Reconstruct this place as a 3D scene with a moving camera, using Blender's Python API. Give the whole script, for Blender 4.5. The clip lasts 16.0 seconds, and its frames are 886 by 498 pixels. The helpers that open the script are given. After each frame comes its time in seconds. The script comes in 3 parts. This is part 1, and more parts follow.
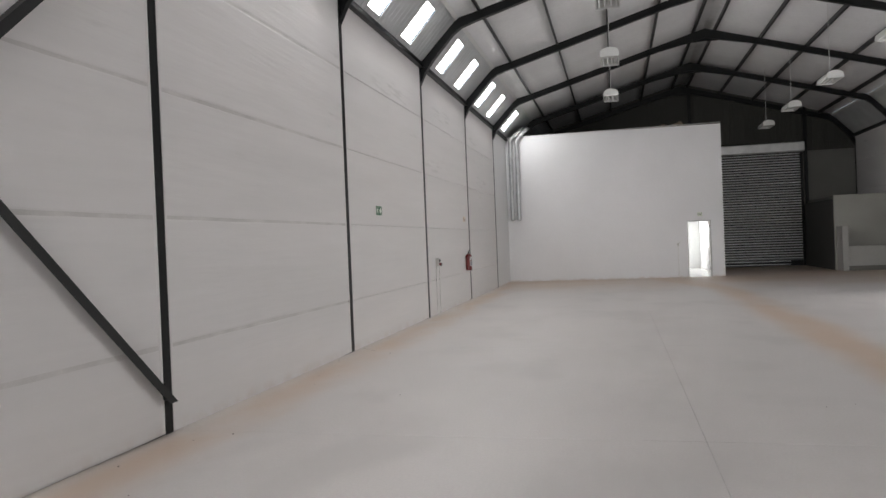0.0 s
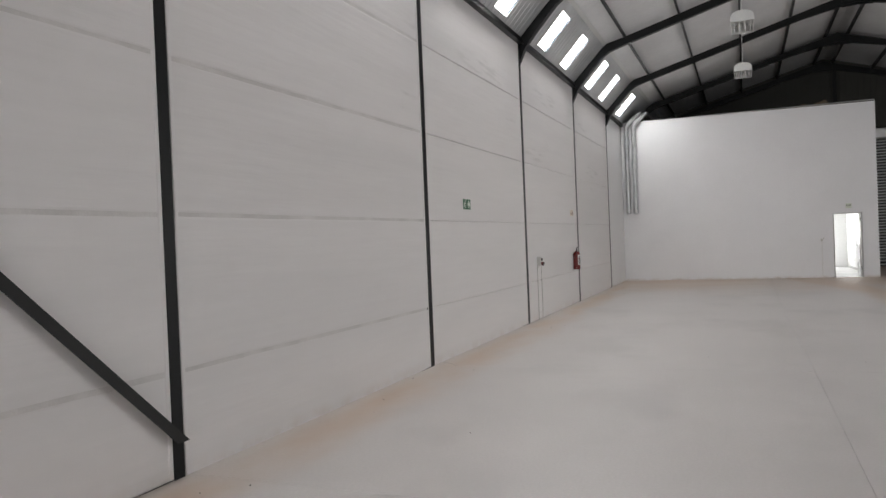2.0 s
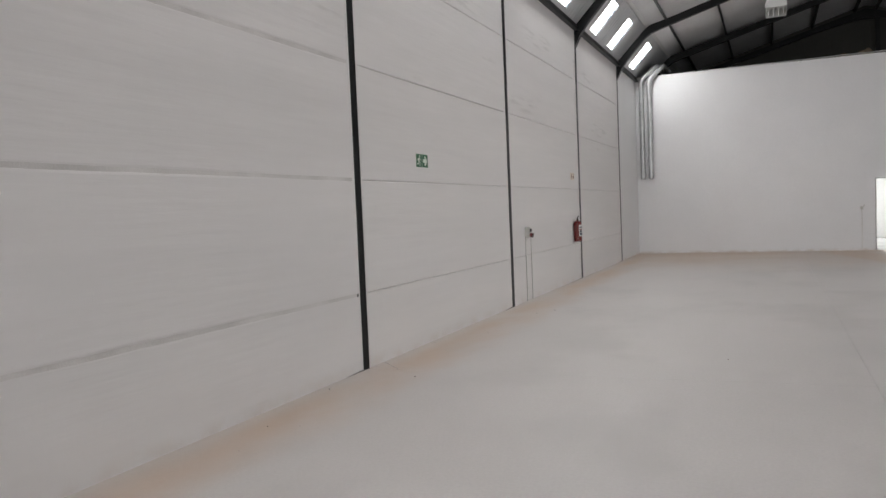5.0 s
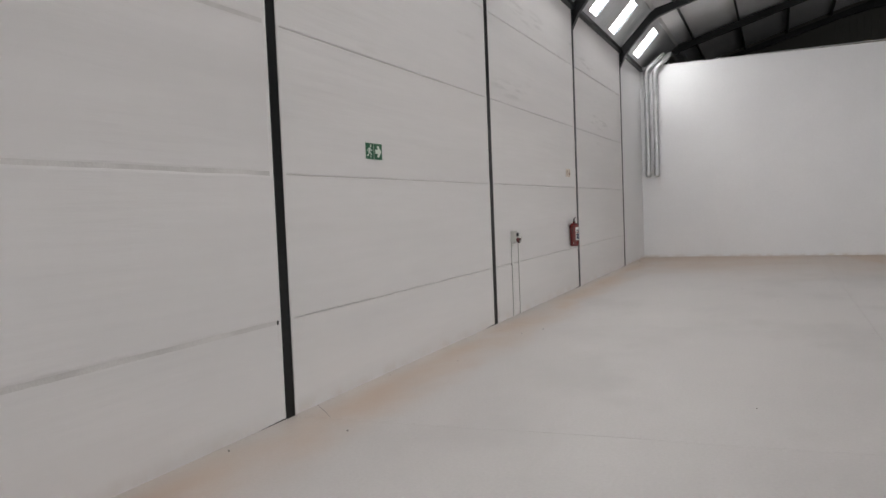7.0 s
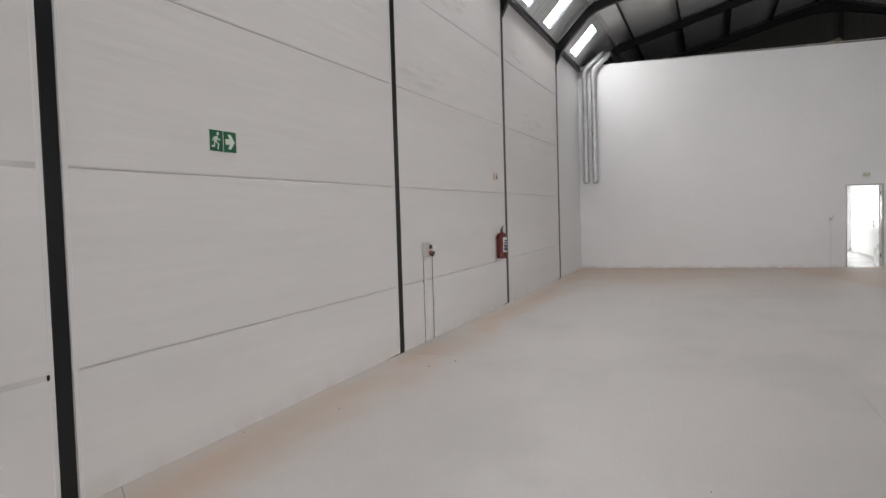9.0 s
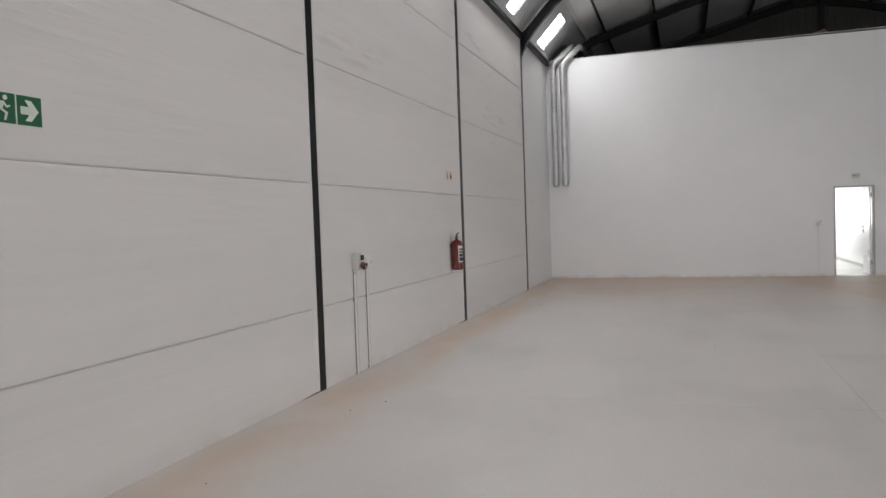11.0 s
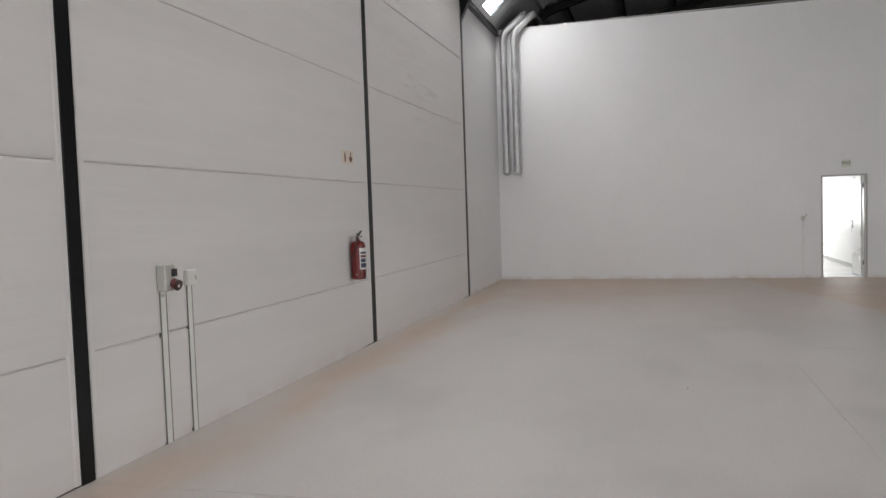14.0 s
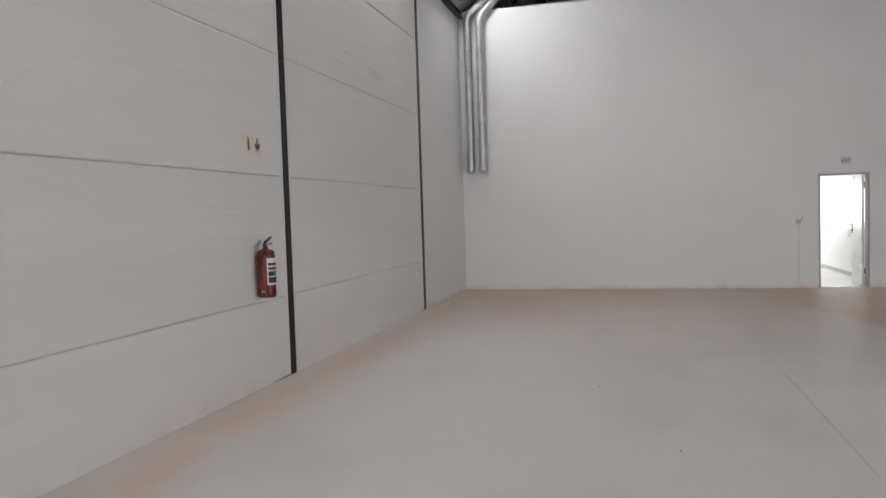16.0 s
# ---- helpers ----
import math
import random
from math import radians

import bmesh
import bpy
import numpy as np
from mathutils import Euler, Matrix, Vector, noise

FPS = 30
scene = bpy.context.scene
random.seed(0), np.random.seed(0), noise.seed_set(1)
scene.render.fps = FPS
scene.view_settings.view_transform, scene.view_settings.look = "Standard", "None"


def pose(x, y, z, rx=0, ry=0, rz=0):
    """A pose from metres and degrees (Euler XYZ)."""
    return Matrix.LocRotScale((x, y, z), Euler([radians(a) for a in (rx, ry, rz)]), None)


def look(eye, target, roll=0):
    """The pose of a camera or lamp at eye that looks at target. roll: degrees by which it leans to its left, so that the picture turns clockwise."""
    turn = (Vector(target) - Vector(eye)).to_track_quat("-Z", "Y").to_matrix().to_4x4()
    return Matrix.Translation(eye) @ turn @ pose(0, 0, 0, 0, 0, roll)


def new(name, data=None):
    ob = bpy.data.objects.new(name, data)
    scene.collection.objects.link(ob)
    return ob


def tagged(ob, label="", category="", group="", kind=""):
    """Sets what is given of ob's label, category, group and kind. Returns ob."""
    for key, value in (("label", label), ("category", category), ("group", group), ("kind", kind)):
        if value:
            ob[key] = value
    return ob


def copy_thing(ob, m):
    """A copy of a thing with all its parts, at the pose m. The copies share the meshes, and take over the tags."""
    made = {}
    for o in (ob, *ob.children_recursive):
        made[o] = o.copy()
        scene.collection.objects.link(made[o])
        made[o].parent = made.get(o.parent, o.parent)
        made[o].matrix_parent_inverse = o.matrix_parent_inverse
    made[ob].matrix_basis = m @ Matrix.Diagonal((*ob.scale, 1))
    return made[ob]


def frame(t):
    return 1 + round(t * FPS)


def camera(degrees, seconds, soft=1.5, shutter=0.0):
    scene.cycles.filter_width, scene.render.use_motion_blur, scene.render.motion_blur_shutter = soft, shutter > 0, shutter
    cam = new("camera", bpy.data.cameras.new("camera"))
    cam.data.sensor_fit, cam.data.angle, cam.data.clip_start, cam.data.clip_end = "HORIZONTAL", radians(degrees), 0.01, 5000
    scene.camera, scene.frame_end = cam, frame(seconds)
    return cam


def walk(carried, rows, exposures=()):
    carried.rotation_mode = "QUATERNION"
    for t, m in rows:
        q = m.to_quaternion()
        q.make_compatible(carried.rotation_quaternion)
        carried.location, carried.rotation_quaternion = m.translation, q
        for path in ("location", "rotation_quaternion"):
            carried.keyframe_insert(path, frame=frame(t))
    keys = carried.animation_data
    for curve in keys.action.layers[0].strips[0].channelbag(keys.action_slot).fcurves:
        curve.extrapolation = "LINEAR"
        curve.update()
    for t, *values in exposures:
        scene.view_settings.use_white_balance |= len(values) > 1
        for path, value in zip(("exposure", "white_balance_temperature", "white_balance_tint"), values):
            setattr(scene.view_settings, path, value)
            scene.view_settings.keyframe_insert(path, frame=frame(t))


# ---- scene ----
cam = camera(62.5, 16.0)
PATH = [
    (0, (4.211, -6.146, 1.717), (3.749, -4.2, 1.698), -2.3),
    (0.5, (4.183, -5.796, 1.741), (3.57, -3.892, 1.713), -2.4),
    (1, (4.177, -5.396, 1.785), (3.515, -3.51, 1.728), -2.3),
    (1.5, (4.167, -4.902, 1.782), (3.444, -3.038, 1.76), -2.4),
    (2, (4.14, -4.437, 1.775), (3.374, -2.589, 1.751), -2.3),
    (2.5, (4.105, -3.96, 1.727), (3.261, -2.148, 1.674), -2.8),
    (3, (4.134, -3.498, 1.726), (3.278, -1.694, 1.608), -2.6),
    (3.5, (4.14, -3.089, 1.724), (3.404, -1.231, 1.643), -2.5),
    (4, (4.103, -2.582, 1.668), (3.339, -0.735, 1.606), -2.8),
    (4.5, (4.084, -2.205, 1.674), (3.275, -0.379, 1.574), -2.5),
    (7, (3.79, -0.002, 1.703), (2.955, 1.813, 1.597), -2.3),
    (7.5, (3.729, 0.445, 1.691), (2.947, 2.281, 1.568), -2.3),
    (8, (3.683, 0.93, 1.694), (2.928, 2.778, 1.575), -2.2),
    (8.5, (3.686, 1.332, 1.72), (2.908, 3.17, 1.59), -1.8),
    (9, (3.646, 1.749, 1.715), (2.95, 3.622, 1.618), -1.7),
    (9.5, (3.641, 2.228, 1.672), (2.909, 4.088, 1.601), -2.0),
    (10, (3.574, 2.636, 1.649), (2.895, 4.516, 1.579), -2.0),
    (12.5, (3.439, 4.941, 1.644), (2.857, 6.852, 1.552), -2.0),
    (13, (3.481, 5.38, 1.656), (2.979, 7.313, 1.54), -1.9),
    (13.5, (3.503, 5.838, 1.664), (2.989, 7.768, 1.558), -1.7),
    (14, (3.521, 6.228, 1.663), (2.961, 8.145, 1.56), -1.9),
    (14.5, (3.553, 6.668, 1.675), (3.031, 8.596, 1.579), -1.5),
    (15, (3.591, 7.091, 1.66), (2.999, 8.999, 1.57), -1.9),
    (15.5, (3.487, 7.659, 1.634), (2.926, 9.576, 1.536), -1.7),
    (16, (3.503, 8.036, 1.626), (2.994, 9.968, 1.53), -1.8),
]
EXPOSURES = [(0, -0.02), (2.5, -0.06), (3.5, 0.0), (4.5, -0.02), (7, 0.03), (8, 0.02), (9, 0.04), (10, 0.0), (12.5, -0.05), (14, -0.05), (15.5, -0.11), (16, -0.08)]
walk(cam, [(t, look(eye, target, roll)) for t, eye, target, roll in PATH], EXPOSURES)

# ---- world, sun and large lights ----
world = bpy.data.worlds.new("sky")
scene.world = world
world.use_nodes = True
sky = world.node_tree.nodes.new("ShaderNodeTexSky")
sky.sky_type, sky.sun_disc = "NISHITA", False
sky.sun_elevation, sky.sun_rotation = radians(38), radians(90)
world.node_tree.nodes["Background"].inputs["Strength"].default_value = 0.1
world.node_tree.links.new(sky.outputs[0], world.node_tree.nodes["Background"].inputs["Color"])
sun = new("sun", bpy.data.lights.new("sun", "SUN"))
sun.data.energy, sun.data.angle, sun.data.color = 0.8, radians(12), (1, 0.97, 0.94)
sun.matrix_world = look((31, 4, 25), (0, 0, 0))

FRONT_DOOR_WATTS, SIDE_FILL_WATTS, SKYLIGHT_WATTS, PASSAGE_FILL_WATTS = 870, 345, 33, 88


def area_lamp(name, width, height, watts, eye, target, colour=(0.994, 0.995, 0.987)):
    data = bpy.data.lights.new(name, "AREA")
    data.shape, data.size, data.size_y, data.energy, data.color = "RECTANGLE", width, height, watts, colour
    ob = new(name, data)
    ob.matrix_world = look(eye, target)
    return ob


# ---- dimensions ----
WIDTH = 14.75         # clear width of the hall
HALF = WIDTH / 2
FRONT, BACK = -27.0, 30.0
BAYS = [-25, -20, -15, -10, -5, 0, 5, 10, 15, 20, 25]
JOINTS = [0.0, 0.83, 2.06, 3.30, 4.56, 5.78]
END = 23.2            # face of the white partition
PITCH = 0.292         # rise of the main roof for each metre


def roof_height(x):
    """Underside of the insulation over a place across the hall."""
    return 7.00 + (min(x, WIDTH - x) - 1.5) * PITCH



# ---- materials ----
def material(name, colour, rough=0.6, metal=0.0, spread=0.08, scale=6.0, fine=90.0, bump=0.15, stretch=(1, 1, 1), grain=0.04, vary=0.0, distance=0.004):
    """A painted or bare surface with broad and fine variation and fine relief, at real size."""
    m = bpy.data.materials.new(name)
    m.use_nodes = True
    n, l = m.node_tree.nodes, m.node_tree.links
    bsdf = n["Principled BSDF"]
    geo = n.new("ShaderNodeNewGeometry")
    mp = n.new("ShaderNodeMapping")
    mp.inputs["Scale"].default_value = stretch
    l.new(geo.outputs["Position"], mp.inputs["Vector"])
    big, small = n.new("ShaderNodeTexNoise"), n.new("ShaderNodeTexNoise")
    big.inputs["Scale"].default_value, small.inputs["Scale"].default_value = scale / 6, fine
    big.inputs["Detail"].default_value, small.inputs["Detail"].default_value = 6, 4
    for t in (big, small):
        l.new(mp.outputs[0], t.inputs["Vector"])
    ramp = n.new("ShaderNodeMapRange")
    ramp.inputs["From Min"].default_value, ramp.inputs["From Max"].default_value = 0.3, 0.7
    ramp.inputs["To Min"].default_value, ramp.inputs["To Max"].default_value = 1 - spread, 1 + spread
    l.new(big.outputs["Fac"], ramp.inputs["Value"])
    ramp2 = n.new("ShaderNodeMapRange")
    ramp2.inputs["From Min"].default_value, ramp2.inputs["From Max"].default_value = 0.3, 0.7
    ramp2.inputs["To Min"].default_value, ramp2.inputs["To Max"].default_value = 1 - grain, 1 + grain
    l.new(small.outputs["Fac"], ramp2.inputs["Value"])
    mul = n.new("ShaderNodeMath")
    mul.operation = "MULTIPLY"
    l.new(ramp.outputs[0], mul.inputs[0])
    l.new(ramp2.outputs[0], mul.inputs[1])
    last = mul
    if vary:
        info = n.new("ShaderNodeObjectInfo")
        r3 = n.new("ShaderNodeMapRange")
        r3.inputs["To Min"].default_value, r3.inputs["To Max"].default_value = 1 - vary, 1 + vary
        l.new(info.outputs["Random"], r3.inputs["Value"])
        last = n.new("ShaderNodeMath")
        last.operation = "MULTIPLY"
        l.new(mul.outputs[0], last.inputs[0])
        l.new(r3.outputs[0], last.inputs[1])
    col = n.new("ShaderNodeVectorMath")
    col.operation = "SCALE"
    col.inputs[0].default_value = colour
    l.new(last.outputs[0], col.inputs["Scale"])
    l.new(col.outputs[0], bsdf.inputs["Base Color"])
    rr = n.new("ShaderNodeMapRange")
    rr.inputs["To Min"].default_value, rr.inputs["To Max"].default_value = max(0.05, rough - 0.12), min(1, rough + 0.12)
    l.new(big.outputs["Fac"], rr.inputs["Value"])
    l.new(rr.outputs[0], bsdf.inputs["Roughness"])
    bsdf.inputs["Metallic"].default_value = metal
    b = n.new("ShaderNodeBump")
    b.inputs["Strength"].default_value, b.inputs["Distance"].default_value = bump, distance
    l.new(small.outputs["Fac"], b.inputs["Height"])
    l.new(b.outputs[0], bsdf.inputs["Normal"])
    return m


def overlay(m, tint, mask):
    """Lays a stain of another colour over a material: mask(nodes, links, position) gives the socket of its strength."""
    n, l = m.node_tree.nodes, m.node_tree.links
    base = n["Principled BSDF"].inputs["Base Color"]
    old = base.links[0].from_socket
    mix = n.new("ShaderNodeMix")
    mix.data_type = "RGBA"
    l.new(mask(n, l, n.new("ShaderNodeNewGeometry").outputs["Position"]), mix.inputs["Factor"])
    l.new(old, mix.inputs["A"])
    mix.inputs["B"].default_value = (*tint, 1)
    l.new(mix.outputs["Result"], base)


def calc(n, l, op, a, b=None, c=None):
    k = n.new("ShaderNodeMath")
    k.operation = op
    for i, v in enumerate((a, b, c)):
        if v is None:
            continue
        if isinstance(v, (int, float)):
            k.inputs[i].default_value = v
        else:
            l.new(v, k.inputs[i])
    return k.outputs[0]


def span(n, l, value, lo, hi, a=0.0, b=1.0):
    k = n.new("ShaderNodeMapRange")
    k.interpolation_type = "SMOOTHSTEP"
    l.new(value, k.inputs["Value"])
    for key, v in (("From Min", lo), ("From Max", hi), ("To Min", a), ("To Max", b)):
        k.inputs[key].default_value = v
    return k.outputs[0]


def clouds(n, l, pos, scale, stretch=(1, 1, 1), detail=4):
    mp, t = n.new("ShaderNodeMapping"), n.new("ShaderNodeTexNoise")
    mp.inputs["Scale"].default_value = stretch
    t.inputs["Scale"].default_value, t.inputs["Detail"].default_value = scale, detail
    l.new(pos, mp.inputs["Vector"])
    l.new(mp.outputs[0], t.inputs["Vector"])
    return t.outputs["Fac"]


def axes(n, l, pos):
    s = n.new("ShaderNodeSeparateXYZ")
    l.new(pos, s.inputs[0])
    return s.outputs


panel_paint = material("white_painted_concrete", (0.745, 0.724, 0.722), 0.6, 0, 0.04, 5, 6, 0.54, (1, 0.17, 2.2), 0.012, 0.012, 0.008)
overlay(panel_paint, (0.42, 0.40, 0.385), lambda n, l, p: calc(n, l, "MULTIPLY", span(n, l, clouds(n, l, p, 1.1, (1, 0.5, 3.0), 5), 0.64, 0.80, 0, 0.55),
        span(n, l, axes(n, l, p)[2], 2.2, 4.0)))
overlay(panel_paint, (0.52, 0.40, 0.30), lambda n, l, p: calc(n, l, "MULTIPLY", span(n, l, clouds(n, l, p, 3.0), 0.35, 0.75),
        span(n, l, axes(n, l, p)[2], 0.16, 0.0, 0, 0.28)))
def scuffs(n, l, p):
    """Dark trowel smears in two patches high on the wall."""
    x, y, z = axes(n, l, p)
    total = None
    for cy, cz, ry, rz in ((17.3, 3.62, 1.2, 0.22), (12.0, 4.9, 1.3, 0.2), (7.8, 4.75, 1.6, 0.22), (11.0, 3.55, 1.0, 0.18), (16.0, 4.75, 1.2, 0.15)):
        a = calc(n, l, "POWER", calc(n, l, "DIVIDE", calc(n, l, "SUBTRACT", y, cy), ry), 2.0)
        b = calc(n, l, "POWER", calc(n, l, "DIVIDE", calc(n, l, "SUBTRACT", z, cz), rz), 2.0)
        patch = span(n, l, calc(n, l, "ADD", a, b), 1.0, 0.1)
        total = patch if total is None else calc(n, l, "MAXIMUM", total, patch)
    return calc(n, l, "MULTIPLY", total, span(n, l, clouds(n, l, p, 1.0, (1, 1.3, 13.0), 4), 0.46, 0.66, 0, 0.30))


overlay(panel_paint, (0.36, 0.345, 0.335), scuffs)
joint_mortar = material("grey_joint_mortar", (0.50, 0.48, 0.465), 0.85, 0, 0.25, 20, 60, 0.4)
pale_mortar = material("pale_smeared_mortar", (0.635, 0.615, 0.605), 0.85, 0, 0.12, 14, 60, 0.4)
joint_dark = material("dark_gap_shadow_and_grime", (0.10, 0.095, 0.088), 0.9, 0, 0.3, 12, 60)
partition_paint = material("white_partition_paint", (0.762, 0.759, 0.768), 0.5, 0, 0.025, 4, 22, 0.25, (1, 1, 1), 0.012)
overlay(partition_paint, (0.52, 0.42, 0.33), lambda n, l, p: calc(n, l, "MULTIPLY", span(n, l, clouds(n, l, p, 4.0), 0.3, 0.7),
        span(n, l, axes(n, l, p)[2], 0.10, 0.0, 0, 0.6)))
concrete = material("pale_concrete_floor", (0.498, 0.474, 0.459), 0.5, 0, 0.06, 3, 40, 0.1, (1, 1, 1), 0.04)
concrete_dust = (0.46, 0.325, 0.225)
overlay(concrete, (0.44, 0.42, 0.407), lambda n, l, p: span(n, l, clouds(n, l, p, 0.45, (1.6, 1, 1), 9), 0.47, 0.68, 0, 0.8))


def dust(n, l, p):
    """Red-brown dust: along the side wall, before the partition, and in a wheel track that bends across the hall."""
    x, y, z = axes(n, l, p)
    wob = calc(n, l, "MULTIPLY", calc(n, l, "SUBTRACT", clouds(n, l, p, 0.9, (1, 0.5, 1)), 0.5), 1.1)
    xx = calc(n, l, "ADD", x, wob)
    wall = calc(n, l, "MULTIPLY", calc(n, l, "MULTIPLY", span(n, l, xx, 1.0, 0.35), span(n, l, x, 0.0, 0.30, 0.35, 1.0)), span(n, l, clouds(n, l, p, 0.8, (1, 0.6, 1), 6), 0.32, 0.62, 0.3, 1.0))
    far = calc(n, l, "MULTIPLY", span(n, l, calc(n, l, "ADD", y, calc(n, l, "MULTIPLY", wob, 3.0)), 15.5, 22.5), span(n, l, clouds(n, l, p, 0.5, (0.6, 1.4, 1), 6), 0.3, 0.65, 0.5, 1.0))
    bend = calc(n, l, "ABSOLUTE", calc(n, l, "SUBTRACT", calc(n, l, "ADD", x, calc(n, l, "MULTIPLY", wob, 0.4)), calc(n, l, "ADD", 7.4, calc(n, l, "MULTIPLY", calc(n, l, "POWER", calc(n, l, "MAXIMUM", calc(n, l, "SUBTRACT", y, 14.0), 0.0), 2.0), -0.02))))
    track = calc(n, l, "MULTIPLY", span(n, l, bend, 0.70, 0.05), span(n, l, clouds(n, l, p, 0.7, (1, 0.4, 1), 5), 0.28, 0.6, 0.55, 1.1))
    return calc(n, l, "MULTIPLY", calc(n, l, "MINIMUM", calc(n, l, "ADD", calc(n, l, "MAXIMUM", wall, far), track), 1.0), 0.72)


overlay(concrete, concrete_dust, dust)
# near black so the unseen slab throws little light onto the roof
mezzanine_dark = material("dark_low_bounce_slab", (0.035, 0.033, 0.03), 0.9, 0, 0.2, 4, 30)
cut_dark = material("dark_saw_cut", (0.21, 0.195, 0.18), 0.9, 0, 0.3, 8, 60)
steel = material("charcoal_painted_steel", (0.009, 0.0095, 0.010), 0.34, 0, 0.15, 6, 40, 0.1)
steel.node_tree.nodes["Principled BSDF"].inputs["Specular IOR Level"].default_value = 0.22
brace_black = material("black_painted_angle_iron", (0.005, 0.005, 0.0055), 0.6, 0, 0.15, 6, 40, 0.1)
white_sheet = material("white_faced_roof_insulation", (0.74, 0.74, 0.75), 0.6, 0, 0.05, 5, 9, 0.3, (1, 1, 1), 0.03, 0, 0.02)
zinc = material("zinc_roof_sheet", (0.56, 0.57, 0.58), 0.40, 0.45, 0.12, 8, 50, 0.1)
silver = material("galvanised_duct_steel", (0.56, 0.565, 0.57), 0.40, 0.85, 0.15, 18, 60, 0.12)
foil = material("crumpled_foil", (0.72, 0.72, 0.72), 0.42, 0.5, 0.1, 10, 5, 0.3, (1, 1, 1), 0.05, 0, 0.05)
slat_metal = material("grey_roller_slat", (0.78, 0.79, 0.80), 0.4, 0.25, 0.08, 6, 50, 0.1, vary=0.06)
gable_sheet = material("dull_gable_cladding", (0.055, 0.054, 0.047), 0.8, 0, 0.1, 5, 30)
off_white = material("grubby_off_white_plaster", (0.46, 0.455, 0.435), 0.75, 0, 0.08, 5, 30, 0.2)
booth_plaster = material("pale_grey_plaster", (0.36, 0.355, 0.325), 0.75, 0, 0.08, 5, 30, 0.2)
# shade on the booth's side face, put into its colour
booth_side = material("booth_side_shade_grey", (0.07, 0.07, 0.066), 0.8, 0, 0.1, 5, 30)
tile_white = material("white_glazed_floor", (0.80, 0.80, 0.79), 0.2, 0, 0.03, 5, 30, 0.04)
grey_plaster = material("grey_plastered_wall", (0.19, 0.187, 0.172), 0.8, 0, 0.08, 5, 30, 0.2)
lamp_enamel = material("white_lamp_enamel", (0.62, 0.62, 0.61), 0.4, 0, 0.04, 9, 60)
tube_glass = material("unlit_tube", (0.85, 0.86, 0.85), 0.25, 0, 0.02)
plastic_white = material("white_plastic", (0.78, 0.77, 0.75), 0.4, 0, 0.03, 20, 80)
plastic_grey = material("light_grey_plastic", (0.52, 0.51, 0.48), 0.45, 0, 0.04, 20, 80)
# colour of the shadow gap and old dirt along the trunking
trunk_shade = material("trunking_shadow_and_dirt_grey", (0.20, 0.19, 0.18), 0.7, 0, 0.3, 20, 60)
black = material("black_plastic", (0.02, 0.02, 0.022), 0.4, 0, 0.1)
maroon = material("dull_red_plastic", (0.15, 0.032, 0.036), 0.4, 0, 0.1)
red = material("red_enamel", (0.14, 0.010, 0.009), 0.3, 0, 0.08, 20, 90, 0.05)
hose_brown = material("brown_rubber", (0.045, 0.018, 0.016), 0.5, 0, 0.1)
paper = material("white_label_paper", (0.75, 0.74, 0.72), 0.6)
navy = material("dark_label_print", (0.03, 0.035, 0.07), 0.6)
green = material("green_sign_print", (0.012, 0.115, 0.05), 0.45, 0, 0.05)
glow_white = material("pale_green_white_sign_print", (0.74, 0.80, 0.72), 0.5, 0, 0.03)
sign_pale = material("pale_greenish_plate", (0.62, 0.66, 0.56), 0.5, 0, 0.03)
dark_green = material("dark_green_print", (0.008, 0.02, 0.01), 0.5)
cream = material("cream_sign_plate", (0.74, 0.65, 0.56), 0.5, 0, 0.03)
rust_red = material("red_sign_print", (0.15, 0.045, 0.03), 0.55, 0, 0.08)
door_white = material("white_door_enamel", (0.82, 0.82, 0.81), 0.28, 0, 0.02, 5, 40, 0.06)
office_white = material("white_room_gloss_paint", (0.84, 0.84, 0.83), 0.3, 0, 0.02, 5, 30, 0.08)
passage_paint = material("white_matt_passage_paint", (0.79, 0.79, 0.78), 0.7, 0, 0.02, 5, 30, 0.1)
frame_grey = material("grey_door_frame_steel", (0.42, 0.41, 0.40), 0.45, 0, 0.08, 8, 50)
card = material("brown_cardboard", (0.20, 0.155, 0.11), 0.85, 0, 0.15, 12, 60, 0.3)
earth = material("outside_ground", (0.30, 0.25, 0.20), 0.9, 0, 0.15, 1, 20, 0.3)
clear = bpy.data.materials.new("clear_roof_pane")
clear.use_nodes = True
clear.node_tree.nodes["Principled BSDF"].inputs["Transmission Weight"].default_value = 1.0
clear.node_tree.nodes["Principled BSDF"].inputs["Roughness"].default_value = 0.02
clear.node_tree.nodes["Principled BSDF"].inputs["IOR"].default_value = 1.05


# ---- mesh helpers ----
def mesh_of(name, bm, mat, smooth=False):
    me = bpy.data.meshes.new(name)
    bmesh.ops.recalc_face_normals(bm, faces=bm.faces)
    bm.to_mesh(me)
    bm.free()
    me.materials.append(mat)
    if smooth:
        for p in me.polygons:
            p.use_smooth = True
        me.set_sharp_from_angle(angle=radians(40))
    return me


def part(name, bm, mat, parent=None, label="", smooth=False):
    ob = new(name, mesh_of(name, bm, mat, smooth))
    ob.parent = parent
    if label:
        tagged(ob, label)
    return ob


def empty(name, x=0, y=0, z=0):
    ob = new(name)
    ob.empty_display_size = 0.2
    ob.matrix_world = pose(x, y, z)
    return ob


